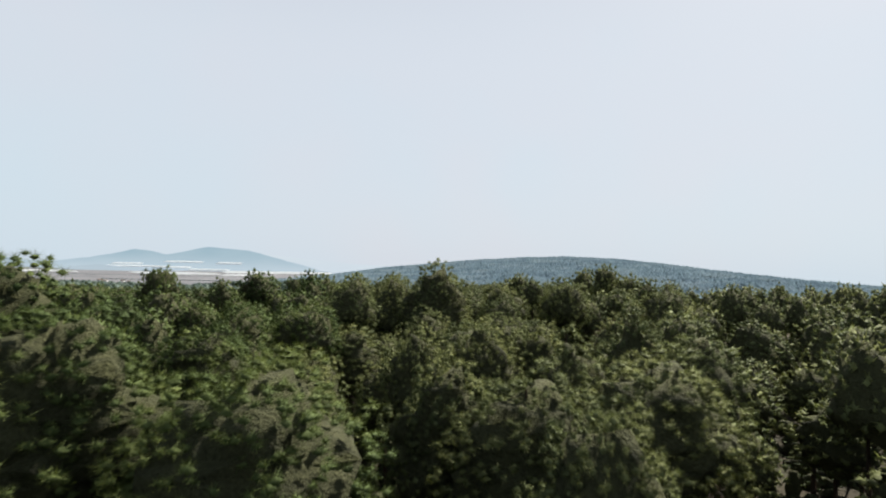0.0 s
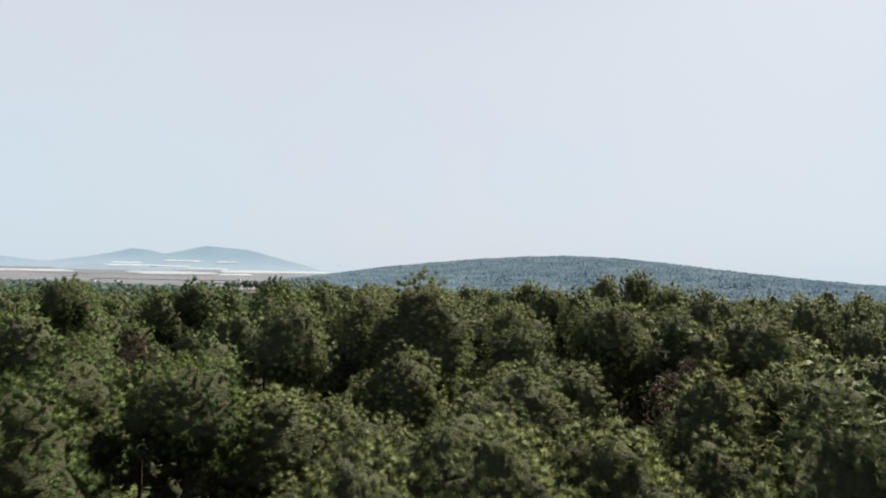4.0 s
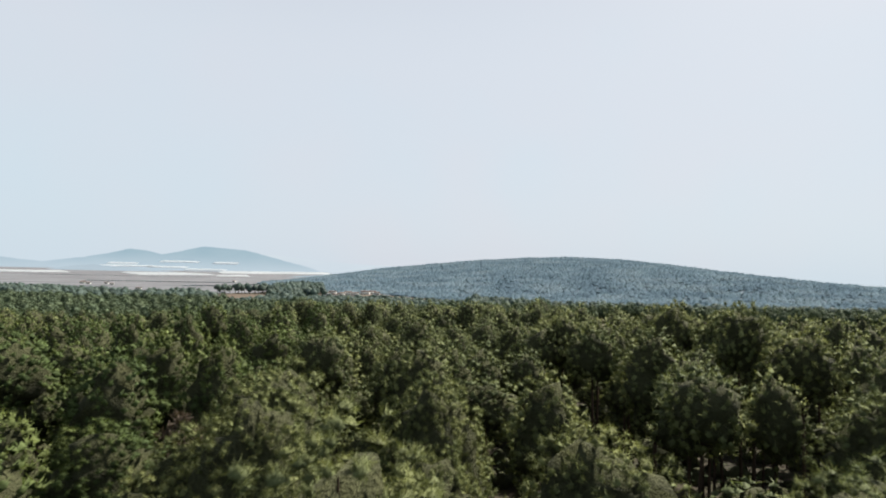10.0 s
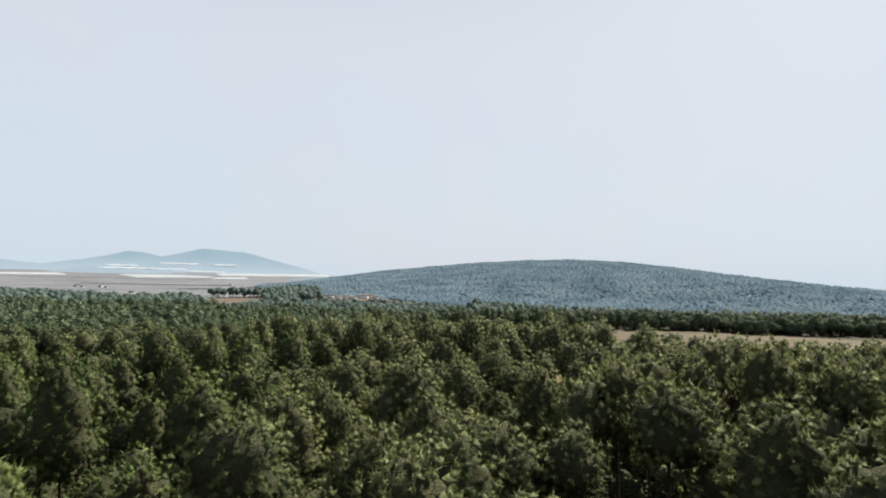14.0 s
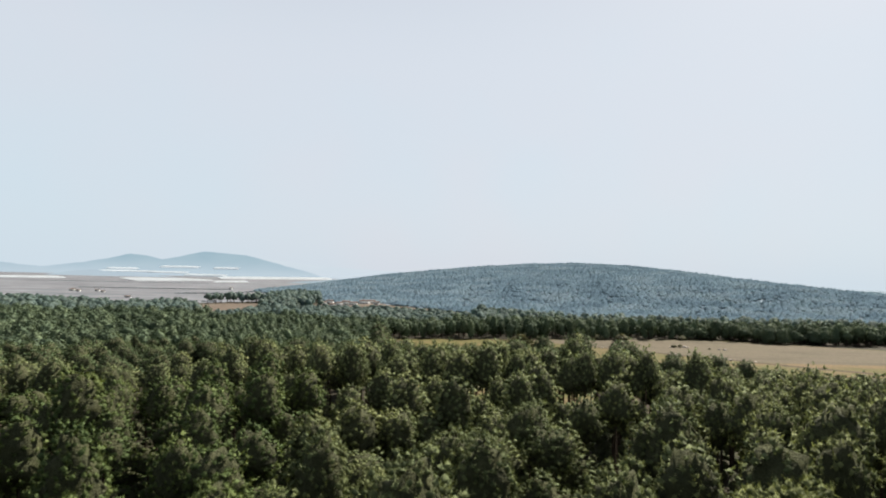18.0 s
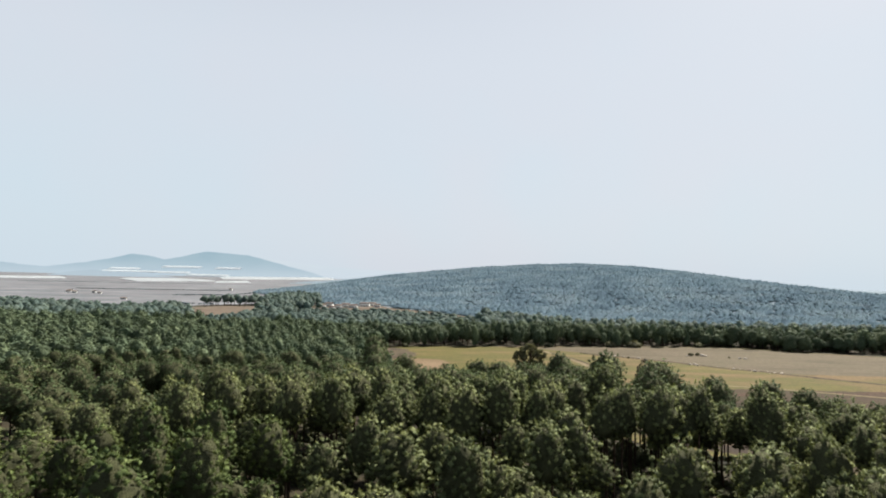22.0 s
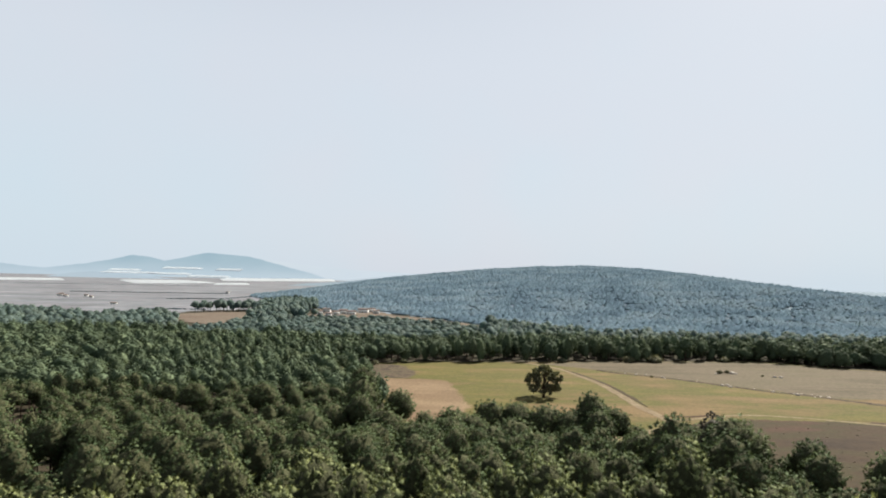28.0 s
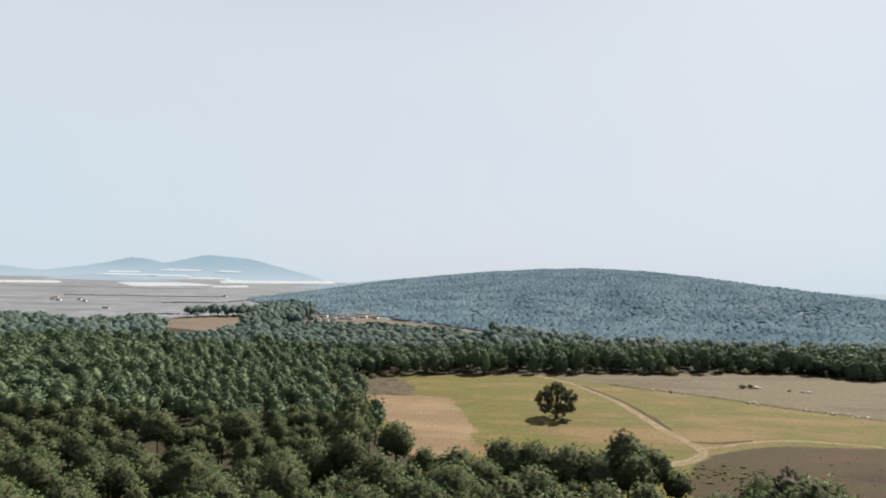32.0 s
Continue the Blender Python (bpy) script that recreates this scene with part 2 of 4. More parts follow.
def tube(points, radii, sides=6):
    pts = np.asarray(points, float)
    v, f = [], []
    for i, p in enumerate(pts):
        d = pts[min(i + 1, len(pts) - 1)] - pts[max(i - 1, 0)]
        d /= np.linalg.norm(d) + 1e-9
        a = np.cross(d, (0.3, 0.9, 0.1))
        a /= np.linalg.norm(a) + 1e-9
        b = np.cross(d, a)
        for k in range(sides):
            w = 2 * math.pi * k / sides
            v.append(p + radii[i] * (math.cos(w) * a + math.sin(w) * b))
    for i in range(len(pts) - 1):
        for k in range(sides):
            q, r = i * sides + k, i * sides + (k + 1) % sides
            f += [(q, r, r + sides), (q, r + sides, q + sides)]
    return np.array(v), np.array(f)


def unit(a):
    return a / (np.linalg.norm(a, axis=1, keepdims=True) + 1e-9)


def blades(rng, c, d, length, width):
    """Slim triangles: needle bundles that start at c and point along d."""
    n = len(c)
    side = unit(np.cross(d, rng.normal(size=(n, 3))))
    ln = length * rng.uniform(0.7, 1.25, (n, 1))
    w = width * rng.uniform(0.7, 1.3, (n, 1))
    v = np.stack([c - side * w / 2, c + side * w / 2, c + d * ln], 1).reshape(-1, 3)
    return v, np.arange(3 * n).reshape(-1, 3)


PHI = (1 + 5 ** 0.5) / 2
ICO_V = unit(np.array([(-1, PHI, 0), (1, PHI, 0), (-1, -PHI, 0), (1, -PHI, 0), (0, -1, PHI), (0, 1, PHI), (0, -1, -PHI), (0, 1, -PHI),
                       (PHI, 0, -1), (PHI, 0, 1), (-PHI, 0, -1), (-PHI, 0, 1)], float))
ICO_F = np.array([0, 11, 5, 0, 5, 1, 0, 1, 7, 0, 7, 10, 0, 10, 11, 1, 5, 9, 5, 11, 4, 11, 10, 2, 10, 7, 6, 7, 1, 8, 3, 9, 4, 3, 4, 2,
                  3, 2, 6, 3, 6, 8, 3, 8, 9, 4, 9, 5, 2, 4, 11, 6, 2, 10, 8, 6, 7, 9, 8, 1]).reshape(-1, 3)


OCT_V = np.array([(1, 0, 0), (-1, 0, 0), (0, 1, 0), (0, -1, 0), (0, 0, 1), (0, 0, -1)], float)
OCT_F = np.array([(0, 2, 4), (2, 1, 4), (1, 3, 4), (3, 0, 4), (2, 0, 5), (1, 2, 5), (3, 1, 5), (0, 3, 5)])


def crown_profile(u, high):
    """Half width of a crown, as a share of the greatest, at the height share u; high: a flat umbrella on a bare trunk."""
    peak = 0.38 if high else 0.3
    if u < peak:
        return 1 - (0.6 if high else 0.5) * ((peak - u) / peak) ** 2
    return max(0.0, 1 - ((u - peak) / (1.0 - peak)) ** 2) ** (0.46 if high else 0.56)


def bumps(p, cell):
    """Rounded swellings with creases between them, 0 to 1."""
    d = noise.voronoi(Vector(p) / cell)[0]
    return max(0.0, 1 - (d[0] / 0.75) ** 2) * min(1.0, (d[1] - d[0]) * 3 + 0.35)


def crown_geometry(rng, low, half, rings, sides, bough, tufts, size, per, length, width, high=False, solid=0.0, form=0.32, core=0.8, ragged=0.1):
    """The crown of a tree 15 m high: a dome that swells into boughs (bough: their size and height), covered with puffs
    of long needles about an inner hull that can take painted shade. Gives vertices, faces, normals, the ends of some
    limbs and the number of inner faces."""
    s = Soup()
    seed = rng.uniform(0, 99)
    height = 15.0 - low

    def swell(u, a, share):
        ca, sa = math.cos(a), math.sin(a)
        lump = 1 + ragged * 2.2 * noise.noise((ca * 1.1 + seed, sa * 1.1, u * 2.0)) + ragged * noise.noise((ca * 2.6, sa * 2.6 + seed, u * 4.5))
        r = half * share * max(0.02, crown_profile(min(u, 0.999), high)) * lump
        z = low + height * (0.36 + (u - 0.36) * (share + 0.02)) + height * 0.12 * noise.noise((ca * 0.9, sa * 0.9, seed)) * (1 - u)
        e = 0.02
        slope = (crown_profile(max(u - e, 0.0), high) - crown_profile(min(u + e, 0.999), high)) * half / (2 * e * height)
        n = np.array((ca, sa, slope))
        n /= np.linalg.norm(n)
        full = (ca * r / share + seed * 7, sa * r / share, low + u * height)
        return np.array((ca * r, sa * r, z)) + n * (bough[1] * (bumps(full, bough[0]) - 0.6)), n

    def skin(u, a, share):
        p, n = swell(u, a, share)
        lobe = np.cross(swell(u, a + 0.09, share)[0] - swell(u, a - 0.09, share)[0], swell(min(u + 0.03, 0.99), a, share)[0] - swell(max(u - 0.03, 0.0), a, share)[0])
        n = n + 0.6 * lobe / (np.linalg.norm(lobe) + 1e-6)
        return p, n / np.linalg.norm(n)

    v, vn, inner = [], [], core if tufts else 0.93
    us = np.concatenate([[0.0], np.linspace(0.0, 0.97, rings)])
    for j, u in enumerate(us):
        for i in range(sides):
            p, n = skin(u, 2 * math.pi * (i + 0.5 * (j % 2)) / sides, inner)
            vn.append((0, 0, -1) if j == 0 else tuple(n))
            v.append((p[0] * 0.35, p[1] * 0.35, p[2] + height * 0.12) if j == 0 else tuple(p))
    f = []
    for j in range(len(us) - 1):
        for i in range(sides):
            p, q = j * sides + i, j * sides + (i + 1) % sides
            f += [(p, q, q + sides), (p, q + sides, p + sides)] if (i + j) % 2 else [(p, q, p + sides), (q, q + sides, p + sides)]
    top = len(v)
    v.append((0, 0, low + height * (0.36 + 0.64 * inner)))
    vn.append((0, 0, 1))
    f += [(top - sides + i, top - sides + (i + 1) % sides, top) for i in range(sides)]
    s.add(np.array(v), np.array(f), np.array(vn, float))
    hull = len(f)
    if tufts:
        grid = np.linspace(0.0, 1.0, 80)
        prof = np.array([crown_profile(min(u, 0.999), high) for u in grid]) * half
        area = np.cumsum(prof * np.hypot(np.gradient(grid * height), np.gradient(prof)))
        uu = np.interp(np.clip((np.arange(tufts) + rng.normal(0.5, 0.012 * tufts, tufts)) / tufts, 0, 1), area / area[-1], grid)
        both = [skin(uu[k], k * 2.39996 + rng.uniform(-0.16, 0.16), 0.95) for k in range(tufts)]
        n = np.array([q[1] for q in both])
        big = size * rng.uniform(0.65, 1.35, (tufts, 1))
        mid = np.array([q[0] for q in both]) + n * rng.uniform(-0.5, 0.42, (tufts, 1)) * size + rng.normal(size=(tufts, 3)) * size * 0.2
        if solid:
            tilt = rng.uniform(0, 6.28, tufts)
            ca, sa = np.cos(tilt)[:, None], np.sin(tilt)[:, None]
            q = OCT_V[None] * rng.uniform(0.75, 1.2, (tufts, 6, 1)) * (1, 1, 0.8) * (big * solid)[:, :, None]
            q = np.stack([q[..., 0] * ca - q[..., 1] * sa, q[..., 0] * sa + q[..., 1] * ca, q[..., 2] + 0.3 * q[..., 0]], -1)
            nn = n[:, None] * form + q / (np.linalg.norm(q, axis=2, keepdims=True) + 1e-6) * (1 - form)
            s.add((mid[:, None] + q).reshape(-1, 3), (OCT_F[None] + 6 * np.arange(tufts)[:, None, None]).reshape(-1, 3), nn.reshape(-1, 3))
        if per:
            mm, nn, bb = np.repeat(mid, per, 0), np.repeat(n, per, 0), np.repeat(big, per, 0) / size
            d = unit(rng.normal(size=(tufts * per, 3)) + nn * 0.45 + (0, 0, 0.25))
            s.add(*blades(rng, mm + rng.normal(size=mm.shape) * size * 0.13, d, length * bb, width), np.repeat(nn * form + d * (1 - form), 3, 0))
    vv, ff = s.out()
    ends = np.array([skin(rng.uniform(0.1, 0.55), k * 2.39996, 0.75)[0] for k in range(7)])
    return vv, ff, s.normals(), ends, hull


def trunk_geometry(rng, top_z, girth, lean=0.2, sides=7):
    """A straight tapering trunk with a flared foot."""
    zs = np.array((-0.4, 0.0, 0.5, 3.0, 6.5, 10.0, top_z))
    ph = rng.uniform(0, 6.28)
    pts = [(lean * math.sin(z * 0.25 + ph) * min(1, z / 3) if z > 0 else 0, lean * math.cos(z * 0.2 + ph * 2) * min(1, z / 3) if z > 0 else 0, z) for z in zs]
    rad = girth * np.array((1.5, 1.35, 1.08, 0.92, 0.74, 0.5, 0.08))
    return tube(pts, rad, sides)


def limb_geometry(rng, c, girth):
    """One limb from the trunk up and out to the clump at c."""
    r = math.hypot(c[0], c[1])
    z0 = c[2] - r * rng.uniform(0.25, 0.5)
    mid = np.array((c[0] * 0.5, c[1] * 0.5, z0 + (c[2] - z0) * 0.32))
    return tube([(0, 0, z0), mid, c], [girth * 0.36, girth * 0.24, girth * 0.08], 4)


# ======================= ground =======================
def smooth(a, b, x):
    t = np.clip((x - a) / (b - a), 0, 1)
    return t * t * (3 - 2 * t)


RIDGE_X = [-460, -345, -269, -127, 60, 200, 316, 420, 509, 590, 660, 760, 1000, 1600]
RIDGE_H = [0, 2, 13, 37, 58, 69, 74, 70, 60, 40, 25, 19, 18, 16]
RIDGE_Y = [1350, 1400, 1560, 1660, 1680, 1670, 1650, 1620, 1570, 1480, 1380, 1260, 1200, 1200]


def land(x, y):
    """Height of the ground, without its small unevenness."""
    x, y = np.asarray(x, float), np.asarray(y, float)
    ye = y + 0.25 * np.clip(x - 25, 0, 60) * smooth(120, 210, y)
    z = np.interp(ye, [-400, 0, 50, 100, 150, 200, 225, 245, 265, 288, 500, 800, 5000], [1.5, 1, 0.7, 0, -2.4, -4.2, -6, -8.6, -10.6, -12, -12, -14, -15])
    h, yr = np.interp(x, RIDGE_X, RIDGE_H), np.interp(x, RIDGE_X, RIDGE_Y)
    d = (y - yr) / np.where(y < yr, 560.0, 420.0)
    hill = h * (1 - smooth(0.0, 1.75, np.abs(d)))
    hill += 9 * np.exp(-((x - 420) / 260) ** 2 - ((y - 980) / 190) ** 2) + 5 * np.exp(-((x - 120) / 160) ** 2 - ((y - 1080) / 170) ** 2)
    hill += 42 * np.exp(-((x + 120) / 300) ** 2 - ((y - 2650) / 260) ** 2)
    return z + hill + 4 * np.exp(-((x + 50) / 130) ** 2 - ((y - 770) / 90) ** 2)


def grade(*spans):
    out = []
    for a, b, n in spans:
        out += list(np.linspace(a, b, n, endpoint=False))
    return np.array(out + [spans[-1][1]])


GX = grade((-4600, -1200, 18), (-1200, -300, 36), (-300, -100, 20), (-100, 180, 56), (180, 400, 22), (400, 1000, 30), (1000, 4600, 20))
GY = grade((-900, -60, 10), (-60, 500, 112), (500, 900, 40), (900, 1800, 60), (1800, 3000, 30), (3000, 4780, 18))


def in_hill(x, y):
    h, yr = np.interp(x, RIDGE_X, RIDGE_H), np.interp(x, RIDGE_X, RIDGE_Y)
    front = np.interp(x, [-460, -345, -280, -160, -120, -60, 0, 100, 1600], [1380, 1240, 1080, 900, 830, 785, 735, 560, 500])
    return (x > -420) & (y > front) & (h > 3) & (y < yr + 500)


def make_ground():
    xx, yy = np.meshgrid(GX, GY)
    zz = land(xx, yy)
    v = np.stack([xx, yy, zz], -1).reshape(-1, 3)
    nx, ny = len(GX), len(GY)
    i = np.arange((nx - 1) * (ny - 1))
    a = (i // (nx - 1)) * nx + i % (nx - 1)
    f = np.stack([a, a + 1, a + 1 + nx, a + nx], 1)
    me = tri_mesh("ground", v, f, FLOOR, True)
    me.materials.append(UNDER_HAZED)
    me.materials.append(PLAIN_HAZED)
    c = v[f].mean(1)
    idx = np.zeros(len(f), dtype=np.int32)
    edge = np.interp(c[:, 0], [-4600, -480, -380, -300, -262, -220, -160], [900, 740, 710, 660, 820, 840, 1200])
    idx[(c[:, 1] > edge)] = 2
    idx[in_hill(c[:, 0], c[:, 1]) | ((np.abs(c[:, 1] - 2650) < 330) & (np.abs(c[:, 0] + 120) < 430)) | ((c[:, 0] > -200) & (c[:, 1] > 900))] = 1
    me.polygons.foreach_set("material_index", idx)
    return tagged(new("ground", me), "rolling ground of forest litter, dry farmland and wooded hill", "ground", kind="structure")


make_ground()


def inset(me, share):
    """Stores how far inside its border each corner of a piece of ground lies."""
    me.attributes.new("edge", 'FLOAT', 'POINT').data.foreach_set("value", np.clip(share, 0, 1).astype(np.float32))


def patch(name, left, right, mat, lift, label, cols=24, step=2.5, wobble=1.2, seed=1):
    """A piece of open ground between two border lines, each given as (y, x), laid on the land."""
    ly, lx = zip(*left)
    ry, rx = zip(*right)
    y0, y1 = max(ly[0], ry[0]), min(ly[-1], ry[-1])
    n = max(3, int((y1 - y0) / step))
    ys = np.linspace(y0, y1, n)
    rows = []
    for y in ys:
        a = np.interp(y, ly, lx) + wobble * noise.noise((y * 0.13, seed, 0.0)) * 2
        b = np.interp(y, ry, rx) + wobble * noise.noise((y * 0.13, seed + 9.5, 3.0)) * 2
        x = np.linspace(a, max(b, a + 0.1), cols)
        yv = y + wobble * np.array([noise.noise((q * 0.06, seed * 2.1, 7.0)) for q in x]) * (2.0 if y in (ys[0], ys[-1]) else 0.3)
        rows.append(np.stack([x, yv, land(x, yv) + lift], 1))
    v = np.array(rows).reshape(-1, 3)
    i = np.arange((n - 1) * (cols - 1))
    a = (i // (cols - 1)) * cols + i % (cols - 1)
    me = tri_mesh(name, v, np.stack([a, a + 1, a + 1 + cols, a + cols], 1), mat, True)
    g = v.reshape(n, cols, 3)
    side = np.minimum(g[:, :, 0] - g[:, :1, 0], g[:, -1:, 0] - g[:, :, 0])
    ends = np.minimum(ys - ys[0], ys[-1] - ys)[:, None]
    inset(me, np.minimum(side, ends).ravel() / 7.0)
    return tagged(new(name, me), label, "field", kind="structure")


def ribbon(name, pts, width, mat, lift, label, profile=(0, 0.03, 0), step=2.0, seed=3, category="track", bare=None):
    """A winding strip (track, bank) along a line of (x, y), with a profile of heights across it."""
    p = np.array(pts, float)
    d = np.concatenate([[0], np.cumsum(np.linalg.norm(np.diff(p, axis=0), axis=1))])
    s = np.arange(0, d[-1], step)
    tang = np.gradient(p, d, axis=0)
    q = np.zeros((len(s), 2))
    for k in range(2):
        i = np.clip(np.searchsorted(d, s, side="right") - 1, 0, len(d) - 2)
        h = d[i + 1] - d[i]
        u = (s - d[i]) / h
        q[:, k] = ((2 * u**3 - 3 * u**2 + 1) * p[i, k] + (u**3 - 2 * u**2 + u) * h * tang[i, k] + (-2 * u**3 + 3 * u**2) * p[i + 1, k] + (u**3 - u**2) * h * tang[i + 1, k])
    t = unit(np.gradient(q, axis=0))
    nrm = np.stack([-t[:, 1], t[:, 0]], 1)
    m = len(profile)
    v = []
    for i in range(len(s)):
        w = width * (1 + 0.35 * noise.noise((s[i] * 0.15, seed, 0)) + 0.25 * noise.noise((s[i] * 0.5, seed, 4)))
        if category != "track":
            w *= min(1.0, min(s[i], s[-1] - s[i]) / 14 + 0.12)
        for k in range(m):
            xy = q[i] + nrm[i] * w * (k / (m - 1) - 0.5)
            v.append((xy[0], xy[1], float(land(xy[0], xy[1])) + lift + profile[k]))
    i = np.arange((len(s) - 1) * (m - 1))
    a = (i // (m - 1)) * m + i % (m - 1)
    me = tri_mesh(name, np.array(v), np.stack([a, a + m, a + m + 1, a + 1], 1), mat, True)
    inset(me, np.tile(bare or [0.0] + [0.5] * (m - 2) + [0.0], len(s)))
    return tagged(new(name, me), label, category, kind="structure")


MEADOW_L = [(207, 150), (214, 92), (232, 63), (250, 46), (270, 38), (279, 4), (300, -8), (322, -7), (327, -14), (364, -23), (404, -31), (412, -44), (424, -50), (436, -44), (446, -36),
            (454, -20), (460, 20), (471, 70), (479, 116), (486, 150)]
MEADOW_R = [(207, 330), (400, 330), (440, 270), (464, 210), (478, 186), (486, 172)]
patch("meadow", MEADOW_L, MEADOW_R, GRASS, 0.10, "flat meadow of yellow-green grass in a forest clearing", 60, 2.5, 1.5, 1)
patch("pale_field", [(378, 152), (386, 140), (404, 119), (416, 106), (428, 91), (437, 78), (448, 62), (458, 46), (470, 70), (478, 116), (484, 146)],
      [(378, 329), (400, 326), (440, 262), (464, 205), (478, 180), (484, 168)], STUBBLE, 0.14, "strip of pale dry stubble beside the far trees", 40, 2.5, 1.0, 4)
patch("soil_patch", [(318, -4), (326, -13), (364, -21), (398, -30), (405, -30)], [(318, 2), (332, 8), (350, 10.5), (372, 8), (390, 5), (400, 2), (405, -12)], SOIL, 0.14,
      "bare tan ploughed soil at the meadow's edge", 24, 2.0, 0.8, 6)
patch("rough_strip", [(403, -30), (412, -43), (424, -49), (436, -43), (446, -34)], [(403, -14), (412, -12), (425, -12), (440, -18), (446, -26)], ROUGH, 0.14,
      "rough brown grass under the trees", 16, 2.0, 1.0, 8)
patch("fallow_field", [(212, 110), (222, 78), (235, 66), (252, 52), (275, 44), (300, 50), (310, 54), (320, 60), (330, 70), (337, 82), (342, 96)],
      [(212, 329), (300, 329), (330, 329), (339, 250), (342, 150)], BROWN, 0.14, "brown fallow field with low weeds", 40, 2.5, 1.2, 11)
ribbon("dirt_track", [(40, 461), (47, 453), (55, 440), (60, 420), (64, 400), (65.5, 378), (66.5, 354), (68.5, 341), (69, 333), (64, 325), (52, 317), (40, 306), (34, 292)], 4.6, TRACK, 0.2,
       "pale two-wheel dirt track bending through the meadow", (-0.13, 0.01, 0, 0.05, 0, 0.01, -0.13), seed=2, bare=(0.0, 0.2, 0.6, 0.22, 0.6, 0.2, 0.0))
ribbon("dirt_track", [(69, 335), (76, 338), (85, 342.5), (100, 346.5), (112, 345), (124, 341), (150, 330), (200, 306), (260, 280)], 3.0, TRACK, 0.19,
       "narrow pale dirt track between meadow and fallow field", (-0.13, 0.01, 0.01, 0.01, -0.13), seed=5, bare=(0.0, 0.25, 0.42, 0.25, 0.0))
ribbon("earth_bank", [(72, 440), (77, 435), (90, 427), (106, 415), (118, 403), (129, 393), (141, 385), (149, 377), (170, 360), (210, 330)], 4.6, ROUGH, 0.14,
       "low bank of dark earth and stones across the field", (-0.08, 0.06, 0.2, 0.3, 0.14, 0.0, -0.08), seed=7, category="bank")
ribbon("earth_bank", [(69, 342), (76, 341.5), (82, 343.5), (90, 346)], 3.4, BROWN, 0.16, "short dark earth bank beside the track", (-0.1, 0.12, 0.18, -0.1), seed=8, category="bank")
ribbon("grass_verge", [(56, 441), (62, 420), (66.2, 400), (68, 378), (69, 356)], 3.0, BROWN, 0.17, "dark grass verge along the dirt track", (-0.1, 0.05, 0.12, 0.05, -0.1), seed=9, category="verge")
patch("red_clearing", [(640, -185), (660, -200), (690, -246), (760, -262), (800, -240)], [(640, -172), (681, -166), (740, -180), (800, -200)], RED, 0.4,
      "reddish ploughed clearing among the far trees", 20, 6, 4, 21)
patch("far_clearing", [(655, 20), (690, -20), (704, -112), (745, -135), (772, -135), (806, -100)], [(655, 32), (699, 30), (730, -6), (760, -50), (806, -64)], RED, 0.4,
      "pale clearing with small houses before the hill", 24, 6, 4, 23)


# ======================= trees =======================
def meadow_here(x, y):
    inside = (y > 207) & (y < 486)
    return inside & (x > np.interp(y, *zip(*MEADOW_L)) - 1.5) & (x < np.interp(y, *zip(*MEADOW_R)) + 1.5)


def clearing_here(x, y):
    a = (y > 560) & (y < 800) & (x > np.interp(y, [560, 640, 690, 760, 800], [-185, -212, -250, -265, -240])) & (x < np.interp(y, [560, 640, 740, 800], [-160, -160, -178, -200]))
    b = (y > 645) & (y < 815) & (x > np.interp(y, [645, 690, 704, 745, 815], [18, -20, -112, -138, -100])) & (x < np.interp(y, [645, 699, 730, 760, 815], [34, 33, -2, -46, -60]))
    return a | b


PINE_LABEL = "tall green pine tree with a bare lower trunk"


def shade_hull(me, inner):
    """The first faces of a crown are its inner hull, coloured dark as painted shade."""
    me.materials.append(CROWN_SHADE)
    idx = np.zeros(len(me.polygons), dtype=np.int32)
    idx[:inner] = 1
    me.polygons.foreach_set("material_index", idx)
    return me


# the crown by how near the flight passes: rings, sides, boughs, tufts, size, blades of each, their length and width, core, form
PINE_DETAIL = {"closest": (12, 18, (1.9, 1.0), 640, 0.29, 80, 0.21, 0.012, 0.80, 0.46), "near": (11, 16, (1.9, 1.0), 400, 0.35, 44, 0.28, 0.022, 0.79, 0.48),
               "mid": (9, 13, (1.9, 1.0), 230, 0.44, 24, 0.38, 0.046, 0.78, 0.46), "brim": (10, 14, (1.9, 0.85), 210, 0.42, 14, 0.36, 0.070, 0.83, 0.60), "further": (8, 12, (2.1, 1.0), 150, 0.52, 14, 0.44, 0.075, 0.79, 0.44)}


def make_pine(seed, near, high, leaf):
    """One pine, 15 m high with a crown about 6 m across."""
    rng = np.random.default_rng(seed)
    tree = tagged(new("pine_tree"), PINE_LABEL, "tree", "pines of the forest")
    tree.empty_display_size = 0.5
    low = rng.uniform(9.0, 10.2) if high else rng.uniform(6.8, 8.6) + (0.8 if near in ("further", "brim") else 0)
    rings, sides, bough, tufts, size, per, length, width, core, form = PINE_DETAIL[near]
    v, f, vn, ends, hull = crown_geometry(rng, low, 2.8, rings, sides, bough, int(tufts * (0.8 if high else 1)), size, per, length, width, high, 0.5 if near in ("mid", "further") else 0.4, form, core, 0.12)
    part("crown", shade_hull(tri_mesh("crown", v, f, leaf, True, vn), hull), tree, "dense tufts of long green pine needles")
    part("trunk", tri_mesh("trunk", *trunk_geometry(rng, 14.2, 0.19), BARK, True), tree, "straight brown bark trunk")
    for c in ends:
        part("branch", tri_mesh("branch", *limb_geometry(rng, c, 0.2), BARK), tree)
    return tree


def place(x, y, top, width, turn):
    z = float(land(x, y))
    return Matrix.LocRotScale((x, y, z), Euler((0, 0, turn)), (width / 5.8, width / 5.8, (top - z) / (14.4 if y > 200 else 14.85)))


